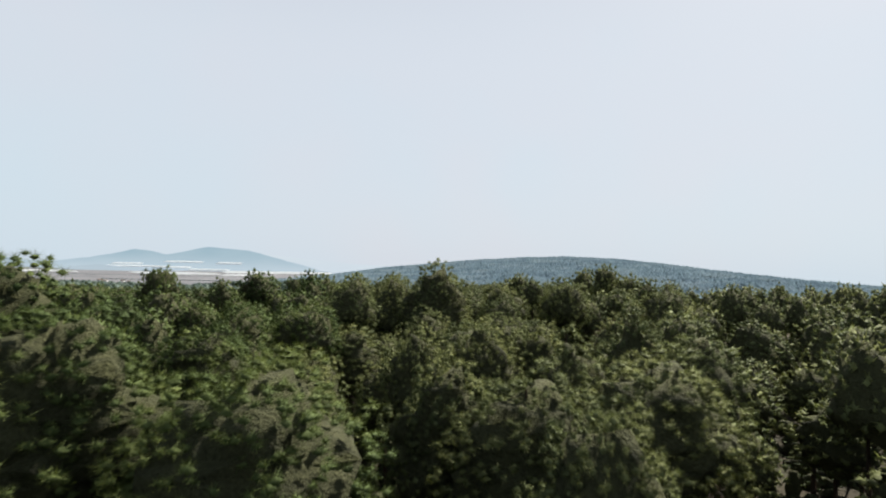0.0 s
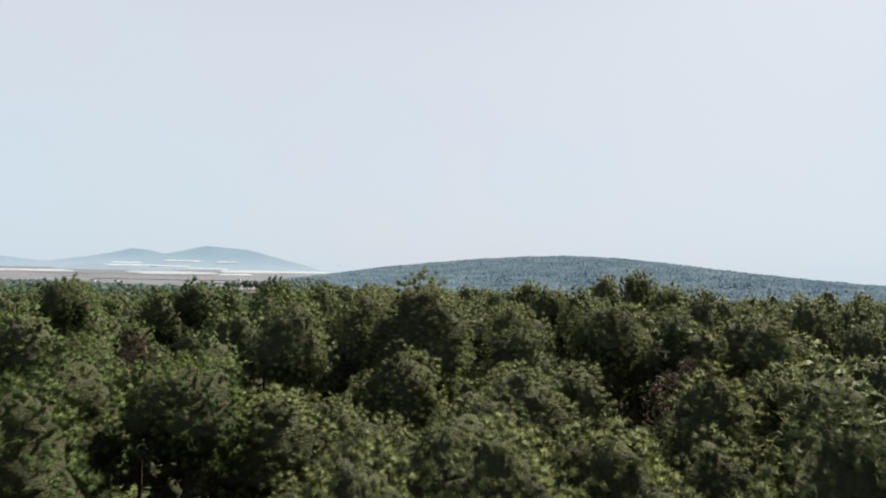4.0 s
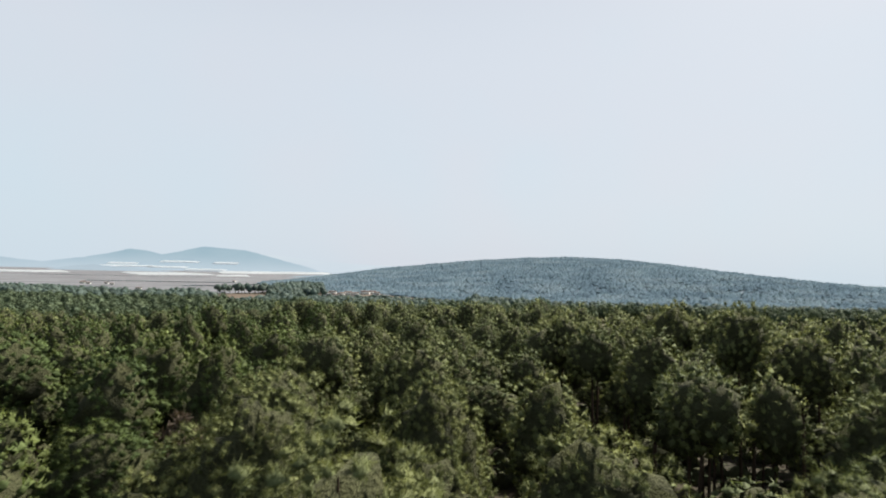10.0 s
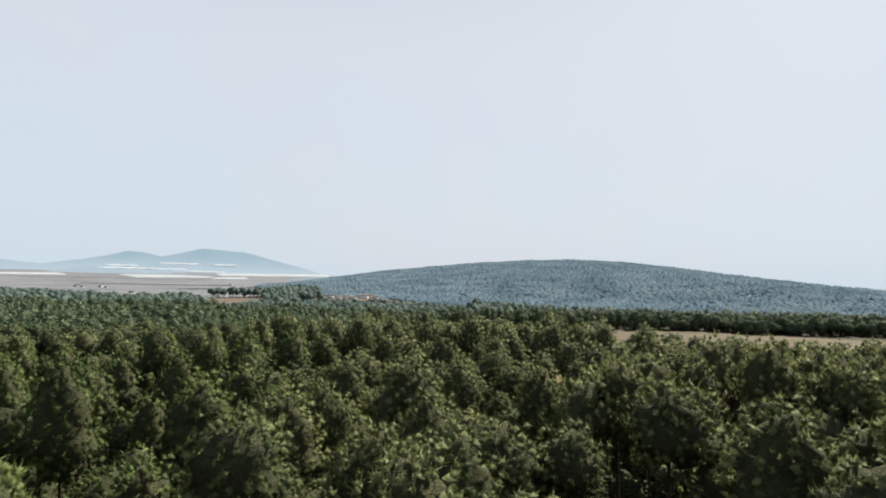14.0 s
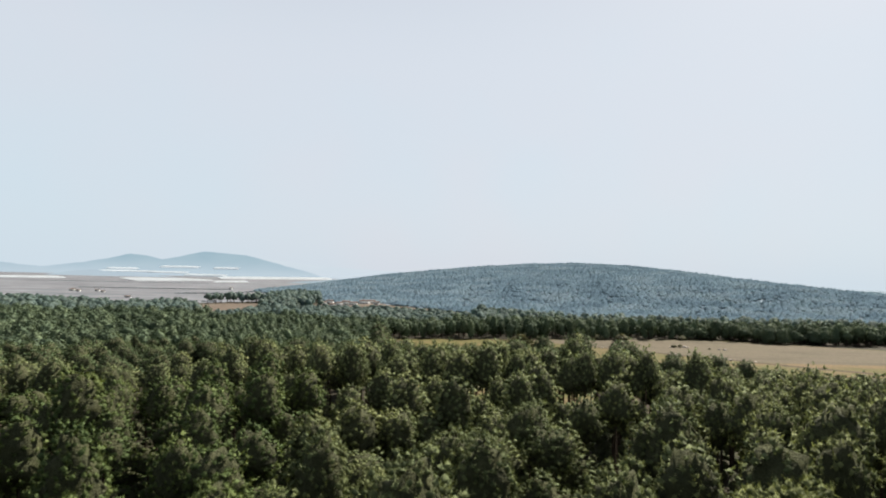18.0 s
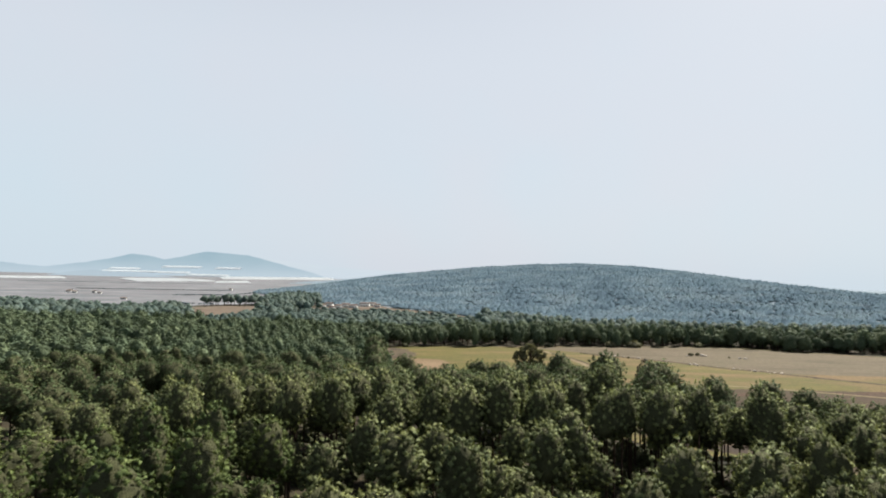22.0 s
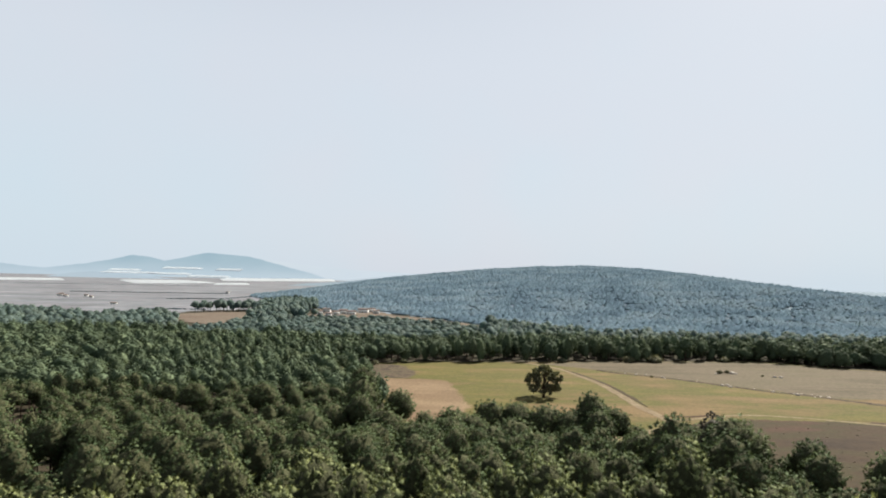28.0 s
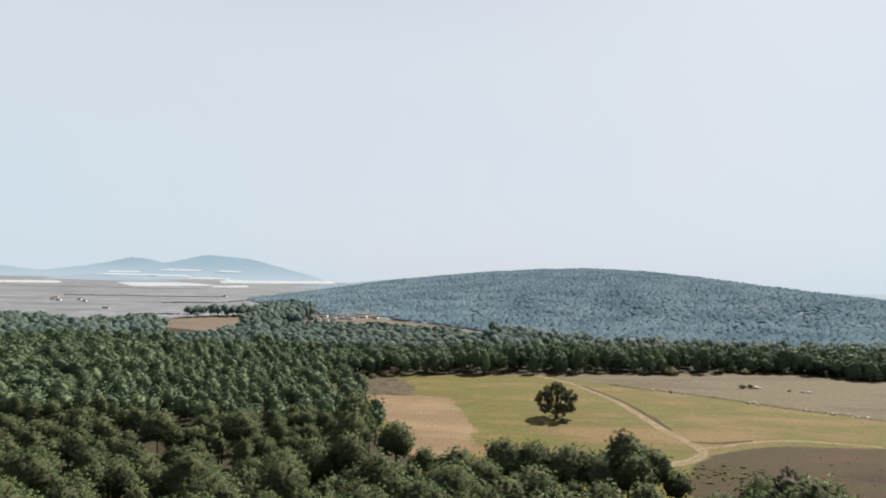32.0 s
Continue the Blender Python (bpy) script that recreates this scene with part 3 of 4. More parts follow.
# trees known one by one: x, y, height of the top
STAND_A = [(-19.0, 27.0, 17.5), (-36.0, 82.0, 16.6), (-4.6, 15.5, 14.6), (-10.5, 17.5, 15.8), (3.1, 20.5, 13.8), (7.1, 21.0, 14.3), (0.3, 23.3, 13.8), (13.0, 32.1, 14.5), (-11.9, 33.9, 14.0), (1.7, 39.7, 13.5), (-14.2, 44.7, 15.0), (-9.3, 45.1, 14.3), (4.9, 50.0, 13.6), (-7.5, 55.6, 16.3), (-0.4, 60.9, 17.7),
           (22.5, 62.5, 15.8), (6.4, 63.4, 14.9), (12.8, 64.4, 16.2), (19.8, 69.8, 15.5), (7.0, 70.3, 15.5), (-5.0, 72.5, 16.3), (1.4, 77.5, 16.0), (-6.0, 78.7, 16.2)]
STAND_B = [(16.6, 85.2, 15.6), (28.2, 86.7, 16.7), (-17.6, 87.0, 15.8), (8.2, 87.7, 14.8), (-25.3, 88.6, 16.4), (-16.9, 92.5, 16.3), (-7.3, 97.7, 16.1), (2.4, 100.4, 15.2), (-1.8, 101.2, 15.0), (26.3, 101.3, 18.6), (19.3, 101.8, 16.5), (15.8, 108.6, 16.0),
           (-22.6, 109.9, 16.8), (-9.0, 113.2, 14.4), (14.1, 113.7, 16.8), (-15.8, 115.9, 14.7), (26.6, 116.9, 17.9), (16.8, 122.6, 14.0), (-7.8, 134.1, 13.8), (3.6, 134.7, 13.6)]
STAND_C = [(9.2, 149.8, 12.8), (-24.7, 157.2, 13.2), (-19.7, 162.0, 13.6), (2.3, 163.7, 13.0), (-33.6, 167.6, 11.2), (-21.3, 169.4, 14.3), (-3.8, 170.2, 12.0), (10.9, 172.0, 12.3), (13.9, 174.9, 13.3), (-7.4, 176.1, 11.7), (-30.6, 177.0, 12.1), (3.3, 187.8, 13.2), (10.2, 201.7, 12.8),
           (24.9, 204.8, 13.7), (27.1, 214.1, 12.4), (35.9, 214.7, 10.2), (61.4, 215.9, 8.6), (-18.6, 217.1, 9.0), (28.6, 218.8, 13.7)]
STAND_D = [(58.5, 223.0, 8.7), (17.5, 225.2, 10.7), (38.5, 225.2, 10.1), (50.5, 225.3, 8.0), (42.5, 233.8, 10.3), (-23.1, 249.0, 7.0), (1.1, 252.9, 5.7), (-25.1, 256.2, 5.5), (12.9, 257.0, 4.6), (-25.8, 260.0, 5.6), (29.7, 262.0, 5.4), (-16.5, 266.4, 6.6), (29.3, 267.0, 7.8),
           (1.7, 268.7, 3.9), (9.5, 270.8, 5.2), (-17.9, 277.5, 8.0), (-10.2, 285.4, 4.3), (-18.6, 287.0, 9.2),
           (15.0, 271.0, 4.7), (20.8, 268.0, 5.0), (25.0, 265.0, 4.8), (5.4, 263.0, 3.8), (-0.5, 260.5, 3.3), (46.5, 255.0, 4.4), (56.0, 256.0, 3.2), (35.0, 270.0, 4.2)]
STAND_E = [(9.8, 31.6, 13.3), (6.0, 38.5, 13.8), (-12.4, 39.1, 14.6), (-6.7, 48.0, 12.8), (-11.4, 53.2, 13.1), (19.7, 54.5, 13.4), (-24.0, 63.3, 13.4), (-9.3, 70.1, 12.7), (23.0, 80.0, 15.4), (-13.9, 79.2, 13.4), (-11.7, 87.8, 16.5),
           (0.5, 93.3, 15.9), (-41.6, 94.0, 16.1), (28.4, 96.2, 17.0), (-33.3, 97.0, 15.2), (5.2, 97.7, 12.5), (5.2, 105.5, 14.5), (30.5, 113.8, 17.0), (11.7, 112.4, 15.6), (0.9, 112.7, 14.4), (-0.8, 121.3, 16.0), (-31.6, 117.7, 15.1),
           (10.1, 122.8, 15.2), (-23.6, 131.0, 14.5), (30.8, 146.9, 13.5)]
STAND_F = [(22.9, 150.9, 9.7), (-34.7, 150.9, 14.7), (-49.8, 141.6, 12.3), (-17.1, 173.7, 12.0), (-34.5, 182.7, 11.6), (-57.2, 183.4, 11.1), (-30.7, 184.0, 13.6), (-34.5, 191.1, 13.0), (-23.4, 195.5, 12.5), (-30.5, 197.4, 13.4),
           (41.9, 197.7, 9.3), (0.4, 199.6, 12.5), (32.7, 202.4, 10.4), (43.9, 207.4, 7.8), (9.5, 207.8, 11.3), (36.3, 208.1, 9.2), (29.8, 208.7, 9.7), (-28.5, 217.9, 10.9), (27.6, 228.3, 9.4), (-40.0, 230.6, 7.5), (52.9, 231.8, 7.9),
           (-29.8, 240.0, 7.7), (-83.7, 253.6, 6.6), (31.3, 271.5, 4.9), (-21.0, 276.0, 0.9), (-10.8, 292.0, 2.4)]
STAND_G = [(-43.2, 232.5, 8.5), (-34.9, 211.5, 10.4), (-29.0, 211.0, 10.4), (-14.0, 229.5, 8.9), (-10.2, 235.5, 8.1), (-3.6, 223.5, 9.6), (-10.8, 258.5, 5.5), (-21.4, 266.5, 4.7), (-3.8, 240.5, 7.5), (-52.4, 233.5, 8.4), (-41.1, 213.5, 10.3), (-13.5, 212.5, 10.3), (-60.2, 293.0, 3.5), (-38.9, 255.5, 5.8), (-61.7, 254.0, 6.0), (-34.4, 220.0, 9.8), (-44.8, 296.5, 3.5), (-56.6, 231.5, 8.6), (-19.0, 227.0, 9.2)]
WIDE = {(-0.4, 60.9): 7.4, (42.5, 233.8): 10.2, (3.1, 20.5): 6.4, (7.1, 21.0): 7.0, (-19.0, 27.0): 8.0, (-4.6, 15.5): 7.0, (-10.5, 17.5): 7.5, (26.3, 101.3): 5.0}

rng = np.random.default_rng(11)
known = STAND_A + STAND_B + STAND_C + STAND_D + STAND_E + STAND_F + STAND_G
trees = [(x, y, t + 0.15, WIDE.get((x, y), rng.uniform(4.8, 6.4) if y < 200 else rng.uniform(5.6, 8.2) if y < 240 else rng.uniform(7.4, 9.2))) for x, y, t in known]


def scatter(x0, x1, y0, y1, gap, rng):
    """Points of a jittered grid."""
    xs, ys = np.arange(x0, x1, gap), np.arange(y0, y1, gap * 0.9)
    gx, gy = np.meshgrid(xs, ys)
    gx = gx + (np.arange(len(ys)) % 2)[:, None] * gap / 2
    n = gx.size
    return gx.ravel() + rng.uniform(-0.36, 0.36, n) * gap, gy.ravel() + rng.uniform(-0.36, 0.36, n) * gap


ax, ay = scatter(-130, 150, -20, 190, 6.1, rng)
bx, by = scatter(-130, 150, 190, 500, 6.5, rng)
fx, fy = np.concatenate([ax, bx]), np.concatenate([ay, by])
open_ground = meadow_here(fx, fy)
view = (np.abs(fx) < 0.78 * (fy + 14) + 8)
fill = []
kx = np.array([(x, y) for x, y, *_ in trees])
for x, y in zip(fx[~open_ground & view], fy[~open_ground & view]):
    if np.min((kx[:, 0] - x) ** 2 + (kx[:, 1] - y) ** 2) < 3.4 ** 2 or (abs(x) < 9 and y < 14):
        continue
    if noise.noise((x * 0.05, y * 0.05, 4.0)) > 0.42 and not (x > 42 and y > 165) and not (x > -32 and 195 < y < 262):
        continue
    under = False
    if x > 11 and 55 < y < 150 and rng.uniform(0, 1) < 0.3:
        under = True
    z = float(land(x, y))
    if x > -17 and y > 288 and x < 40 and y < 330:
        continue
    top = z + (rng.uniform(9.5, 14.6) if y < 200 else rng.uniform(10.5, 15.0))
    if y < 100 and abs(x) < 8:
        top = min(top, 14.4)
    if x > 42 and 165 < y < 240:
        top = np.interp(y, [165, 185, 200, 212, 235], [14.0, 12.3, 9.8, 8.2, 6.4]) + rng.uniform(-2.0, 0.3) - (1.2 if x > 95 else 0)
    if -32 < x <= 42 and 186 < y < 262:
        top = np.interp(y, [185, 200, 215, 230, 250, 262], [14.4, 13.4, 11.7, 9.4, 5.6, 2.8]) - (2.5 if x > 29 and y > 195 else 0) + rng.uniform(-1.6, 0.3)
    if x > 14 and 85 < y < 165:
        top = np.interp(y, [85, 110, 150, 165], [15.6, 16.6, 15.4, 14.4]) + rng.uniform(-2.8, 0.6)
    if under:
        top = z + rng.uniform(4.5, 7.5)
    if y > 262 and x < 10:
        top = z + rng.uniform(9.5, 12.5)
    fill.append((x, y, top, rng.uniform(4.2, 5.9) if y < 200 else rng.uniform(4.6, 7.0)))

fill.sort(key=lambda q: abs(q[0]) + max(0, q[1] - 230) * 0.5)
n_single = 300 - len(trees)
singles, rest = trees + fill[:n_single], fill[n_single:]
seeds = {"closest": 80, "near": 100, "mid": 200, "further": 250, "brim": 280}


def stand_leaf(x, y):
    """Needle material by place: a deeper green west of the flight and before the meadow."""
    return NEEDLE_GREEN if x < max(-1.5 - 0.17 * y, -8.5 - 0.03 * y) and y < 180 else NEEDLE_DARK if y > 205 else NEEDLE_DEEP if y > 165 else NEEDLE


made = {}
for i, (x, y, top, width) in enumerate(singles):
    near = "closest" if y < 26 or (abs(x) < 5.5 and y < 80) else "near" if y < 85 else "mid" if y < 150 else "further" if y < 205 else "brim"
    bare = rng.uniform(0, 1) < (0.8 if x > 9 and 50 < y < 150 else 0.25 if y < 160 else 0.12 if y < 245 else 0)
    kind = (near, 2 * int(rng.integers(3)) + bare, stand_leaf(x, y))
    m = place(x, y, top, width, rng.uniform(0, 6.28))
    if kind not in made:
        made[kind] = make_pine(seeds[near] + kind[1], near, bare, kind[2])
        made[kind].matrix_basis = m
    else:
        copy = copy_thing(made[kind], Matrix.Identity(4))
        copy.matrix_basis = m


def light_tree(seed, low, half, rings, sides, bough, tufts, size, per, length, width, high=False, solid=0.7, form=0.65, core=0.8):
    """The geometry of one tree of a wood, crown and trunk apart."""
    r = np.random.default_rng(seed)
    v, f, vn, _, hull = crown_geometry(r, low, half, rings, sides, bough, tufts, size, per, length, width, high, solid, form, core)
    tv, tf = tube([(0, 0, -0.5), (0.1, 0, 6), (0, 0, 13)], [0.22, 0.16, 0.06], 4)
    return (v, f, vn, hull), (tv, tf)


def wood(name, spots, makes, leaf, label, with_trunks=True, seed=5, inside_shade=None, lift=0.0):
    """Many trees in one object; spots: x, y, top, width."""
    r = np.random.default_rng(seed)
    crowns, trunks, inner = Soup(), Soup(), []
    for x, y, top, width in spots:
        (v, f, vn, hull), (tv, tf) = makes[int(r.integers(len(makes)))]
        z = float(land(x, y))
        a, k, h = r.uniform(0, 6.28), width / 6.0, (top - z) / 15.0
        m = np.array(((math.cos(a) * k, -math.sin(a) * k, 0), (math.sin(a) * k, math.cos(a) * k, 0), (0, 0, h)))
        crowns.add(v @ m.T + (x, y, z), f, vn @ (m / k).T * (1, 1, k / h) + (0, 0, lift))
        inner.append(np.arange(len(f)) < hull)
        if with_trunks:
            trunks.add(tv @ m.T + (x, y, z), tf)
    me = tri_mesh(name, *crowns.out(), leaf, True, crowns.normals())
    if inside_shade:
        me.materials.append(inside_shade)
        me.polygons.foreach_set("material_index", np.concatenate(inner).astype(np.int32))
    ob = tagged(new(name, me), label, "forest", kind="stuff")
    if with_trunks:
        part("trunks", tri_mesh("trunks", *trunks.out(), BARK), ob, "many straight brown trunks")
    return ob


# younger trees stand between the tall ones
ux, uy = scatter(-64, 90, 8, 165, 7.4, rng)
young = ~meadow_here(ux, uy) & (np.abs(ux) < 0.72 * (uy + 14)) & ((np.abs(ux) > 7) | (uy > 30))
for x, y in zip(ux[young], uy[young]):
    sparse = x > 9 and 25 < y < 115 and rng.uniform(0, 1) < 0.65
    if not sparse and np.min((kx[:, 0] - x) ** 2 + (kx[:, 1] - y) ** 2) > 2.2 ** 2:
        rest.append((x, y, float(land(x, y)) + rng.uniform(4.5, 9.0), rng.uniform(3.4, 5.4)))
closer = [q for q in rest if q[1] < 330]
further = [q for q in rest if q[1] >= 330]
side_kinds = [light_tree(300 + k, 7.2 + 0.8 * (k % 4), 2.8, 8, 12, (2.1, 1.0), 120, 0.54, 10, 0.45, 0.10, k % 4 == 3, 0.45, 0.54, 0.81) for k in range(8)]
outer_kinds = [light_tree(330 + k, 6.8 + 0.9 * (k % 4), 2.8, 7, 11, (2.2, 1.2), 90, 0.54, 7, 0.46, 0.26, k % 4 == 3, 0.5, 0.54, 0.80) for k in range(8)]
for leaf, tone in ((NEEDLE, "green"), (NEEDLE_GREEN, "deep green"), (NEEDLE_DEEP, "dark green"), (NEEDLE_DARK, "very dark green")):
    mine = [q for q in closer if stand_leaf(q[0], q[1]) is leaf]
    beside = [q for q in mine if q[2] - land(q[0], q[1]) > 9 and abs(q[0]) < 48 or 190 < q[1] and -70 < q[0] < 80]
    outer = [q for q in mine if q not in beside]
    wood("pine_wood", beside, side_kinds, leaf, f"dense stand of {tone} pines beside the flight", inside_shade=CROWN_SHADE)
    wood("pine_wood", outer, outer_kinds, leaf, f"dense stand of {tone} pines further to the sides", inside_shade=CROWN_SHADE)


# low bushes cover the forest floor
gx, gy = scatter(-60, 90, 6, 250, 2.9, rng)
bare = meadow_here(gx, gy) | (np.abs(gx) > 0.70 * (gy + 14)) | (np.array([noise.noise((x * 0.09, y * 0.09, 8.0)) for x, y in zip(gx, gy)]) > 0.28)
wood("undergrowth", [(x, y, float(land(x, y)) + rng.uniform(0.5, 2.4), rng.uniform(1.6, 4.2)) for x, y in zip(gx[~bare], gy[~bare])],
     [light_tree(470 + k, -5.0, 2.8, 3, 6, (1.7, 0.8), 16, 0.7, 5, 0.9, 0.45, True, 0.0, 0.5, 0.8) for k in range(6)], NEEDLE_DARK, "low dark green bushes under the pines", False, inside_shade=CROWN_SHADE)


def height_here(x, y, rng):
    """Young, lower trees stand before the far clearings."""
    young = 500 < y < 700 and -0.26 < x / (y - 150) < 0.06 or 470 < y < 650 and -0.42 < x / (y - 150) < -0.3
    if y > 770 and x > -140 or 600 < y < 705 and -0.26 < x / (y - 150) < 0.07:
        return rng.uniform(5.0, 7.5)
    return rng.uniform(6.0, 10.0) if young else rng.uniform(8.5, 13.5)


# the wood on the flat beyond and to the side
wx, wy = scatter(-640, 420, 100, 1060, 7.0, rng)
west_end = np.interp(wx, [-640, -480, -380, -300, -262, -255, -220, -160, 420], [760, 730, 702, 650, 640, 815, 830, 1060, 900])
ok = (wy < west_end) & ~meadow_here(wx, wy) & ~clearing_here(wx, wy) & (np.abs(wx) < 0.80 * wy + 20)
ok &= ~((wx > -130) & (wx < 150) & (wy < 500)) & ~((wx > 150) & (wy < 470))
ok &= ~in_hill(wx, wy) & ~((wy > 715) & (wx > -142))
far_spots = further + [(x, y, float(land(x, y)) + height_here(x, y, rng), rng.uniform(6.4, 10.0)) for x, y in zip(wx[ok], wy[ok])]
far_kinds = [light_tree(400 + k, 4.4 + 1.2 * (k % 4), 2.9, 6, 9, (2.3, 1.2), 46, 0.7, 4, 0.65, 0.42, k % 2 == 1, 0.6, 0.42, 0.78) for k in range(10)]
pale_kinds = [light_tree(420 + k, 4.0 + 1.0 * (k % 4), 2.9, 5, 7, (1.6, 0.7), 12, 0.5, 4, 0.9, 0.7, k % 2 == 1, 0.0, 0.7, 0.9) for k in range(8)]
edge_kinds = [light_tree(410 + k, 0.6 + 1.6 * (k % 4), 2.9, 7, 10, (2.3, 1.3), 60, 0.7, 5, 0.65, 0.36, k % 3 != 0, 0.6, 0.42, 0.78) for k in range(9)]
brink = [q for q in far_spots if 440 < q[1] < 505 and q[0] > -70]
brink = [(x, y, top + rng.uniform(-3.0, 0.8), width * rng.uniform(0.9, 1.35)) for x, y, top, width in brink]
wood("pine_wood", brink, edge_kinds, NEEDLE_FAR, "dark green pines with low boughs along the meadow")
wood("pine_wood", [q for q in far_spots if q[1] < 520 and not (440 < q[1] < 505 and q[0] > -70)], far_kinds, NEEDLE_FAR, "wide dark green pine forest on the flat land")
wood("pine_wood", [q for q in far_spots if q[1] >= 520], pale_kinds, NEEDLE_HAZED, "far pine forest before the hill, paled by painted haze", lift=0.4)

# the same wood goes on behind and beside the start of the flight
ox, oy = scatter(-140, 160, -110, 200, 7.0, rng)
out = (np.abs(ox) >= 0.78 * (oy + 14) + 8) & ~((np.abs(ox) < 9) & (oy > -30))
wood("pine_wood", [(x, y, float(land(x, y)) + rng.uniform(10, 15.5), rng.uniform(5.0, 7.0)) for x, y in zip(ox[out], oy[out])],
     [light_tree(450 + k, 5.5 + 1.0 * (k % 4), 2.8, 5, 8, (1.7, 0.6), 40, 0.6, 5, 0.8, 0.5, k % 4 == 3, 0.0, 0.55, 0.8) for k in range(6)], NEEDLE_GREEN, "dense pine stand beside the start of the flight", inside_shade=CROWN_SHADE)

hx, hy = scatter(-420, 1500, 500, 1760, 6.6, rng)
hx, hy = hx + rng.normal(0, 3.0, len(hx)), hy + rng.normal(0, 3.0, len(hy))
ok = in_hill(hx, hy) & ~clearing_here(hx, hy) & (np.abs(hx) < 0.80 * hy + 20) & (hy < np.interp(hx, RIDGE_X, RIDGE_Y) + 40)
hill_spots = [(x, y, float(land(x, y)) + rng.uniform(1.6, 5.2) + 2.4 * noise.noise((x * 0.025, y * 0.025, 0)), rng.uniform(6.0, 13.0)) for x, y in zip(hx[ok], hy[ok])]
wood("hill_forest", hill_spots, [light_tree(500 + k, -6.0, 2.9, 3, 5, (2.4, 0.8), 0, 1, 0, 1, 1, True) for k in range(8)], NEEDLE_HILL_HAZED, "hazy blue-green forest covering the long hill", False, lift=2.4)


def make_oak(x, y, height, width):
    """The single spreading tree of the meadow."""
    r = np.random.default_rng(77)
    tree = tagged(new("oak_tree"), "lone spreading dark green tree in the open meadow", "tree")
    z = float(land(x, y))
    s, cen = Soup(), []
    for i in range(120):
        a, u = r.uniform(0, 6.28), r.uniform(0.02, 1)
        rr = width / 2 * math.sqrt(max(0.05, 1 - (1.75 * (u - 0.36)) ** 2)) * math.sqrt(r.uniform(0.35, 1)) * 0.98
        c = np.array((math.cos(a) * rr, math.sin(a) * rr, height * (0.2 + 0.74 * u)))
        cen.append(c)
        lr = r.uniform(0.7, 1.2)
        s.add(c + ICO_V * lr * 0.6 * r.uniform(0.7, 1.2, (12, 1)), ICO_F)
        d = unit(r.normal(size=(60, 3)) + (0, 0, 0.3))
        tc = c + d * lr * r.uniform(0.4, 1.0, (60, 1))
        s.add(*blades(r, np.repeat(tc, 2, 0), unit(r.normal(size=(120, 3))), 0.42, 0.3))
    part("crown", tri_mesh("crown", *s.out(), OAK_LEAF), tree, "open crown of dark leaves with gaps")
    part("trunk", tri_mesh("trunk", *tube([(0, 0, -0.3), (0, 0, 0.4), (0.1, 0, 2.2), (-0.1, 0.1, 4.5), (0.1, 0, 8)], [0.75, 0.55, 0.42, 0.36, 0.12], 10), BARK, True), tree, "short thick dark trunk")
    for c in cen[:26]:
        part("branch", tri_mesh("branch", *tube([(0, 0, max(2.2, c[2] * 0.45)), (c[0] * 0.5, c[1] * 0.5, c[2] * 0.75), c], [0.24, 0.14, 0.05], 5), BARK), tree)
    tree.location = (x, y, z)
    return tree


make_oak(36.0, 370.0, 11.8, 13.6)


# ======================= distance =======================
def mountain(name, peaks, y0, depth, mat, label, z0=-18.0, seed=1, rough=5.0):
    """A far range: a sheet of land that rises from the plain to the ridge line through the peaks (x, z)."""
    px, pz = zip(*peaks)
    n, m = 220, 10
    v = []
    for j in range(m):
        u = j / (m - 1)
        for i in range(n):
            x = px[0] + (px[-1] - px[0]) * i / (n - 1)
            top = np.interp(x, px, pz) + rough * noise.noise((x * 0.006, seed, 1.0)) + 0.5 * rough * noise.noise((x * 0.02, seed, 5.0))
            w = u ** 1.6
            v.append((x, y0 + depth * u, z0 + (top - z0) * w + rough * noise.noise((x * 0.004, u * 3, seed)) * u * (1 - u) * 4))
    i = np.arange((n - 1) * (m - 1))
    a = (i // (n - 1)) * n + i % (n - 1)
    me = tri_mesh(name, np.array(v), np.stack([a, a + 1, a + 1 + n, a + n], 1), mat, True)
    return tagged(new(name, me), label, "mountain", kind="structure")


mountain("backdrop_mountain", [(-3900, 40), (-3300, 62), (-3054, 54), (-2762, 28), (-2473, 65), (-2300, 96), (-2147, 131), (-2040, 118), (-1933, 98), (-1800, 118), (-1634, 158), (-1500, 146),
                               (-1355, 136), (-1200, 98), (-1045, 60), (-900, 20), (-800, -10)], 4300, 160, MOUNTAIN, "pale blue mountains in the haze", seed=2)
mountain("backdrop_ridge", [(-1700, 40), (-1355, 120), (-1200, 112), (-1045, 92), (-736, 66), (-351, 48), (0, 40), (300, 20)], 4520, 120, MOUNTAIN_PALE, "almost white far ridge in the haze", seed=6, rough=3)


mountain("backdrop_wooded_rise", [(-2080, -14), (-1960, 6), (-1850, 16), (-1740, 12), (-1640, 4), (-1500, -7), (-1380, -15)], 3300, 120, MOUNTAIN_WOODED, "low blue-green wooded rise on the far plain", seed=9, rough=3)


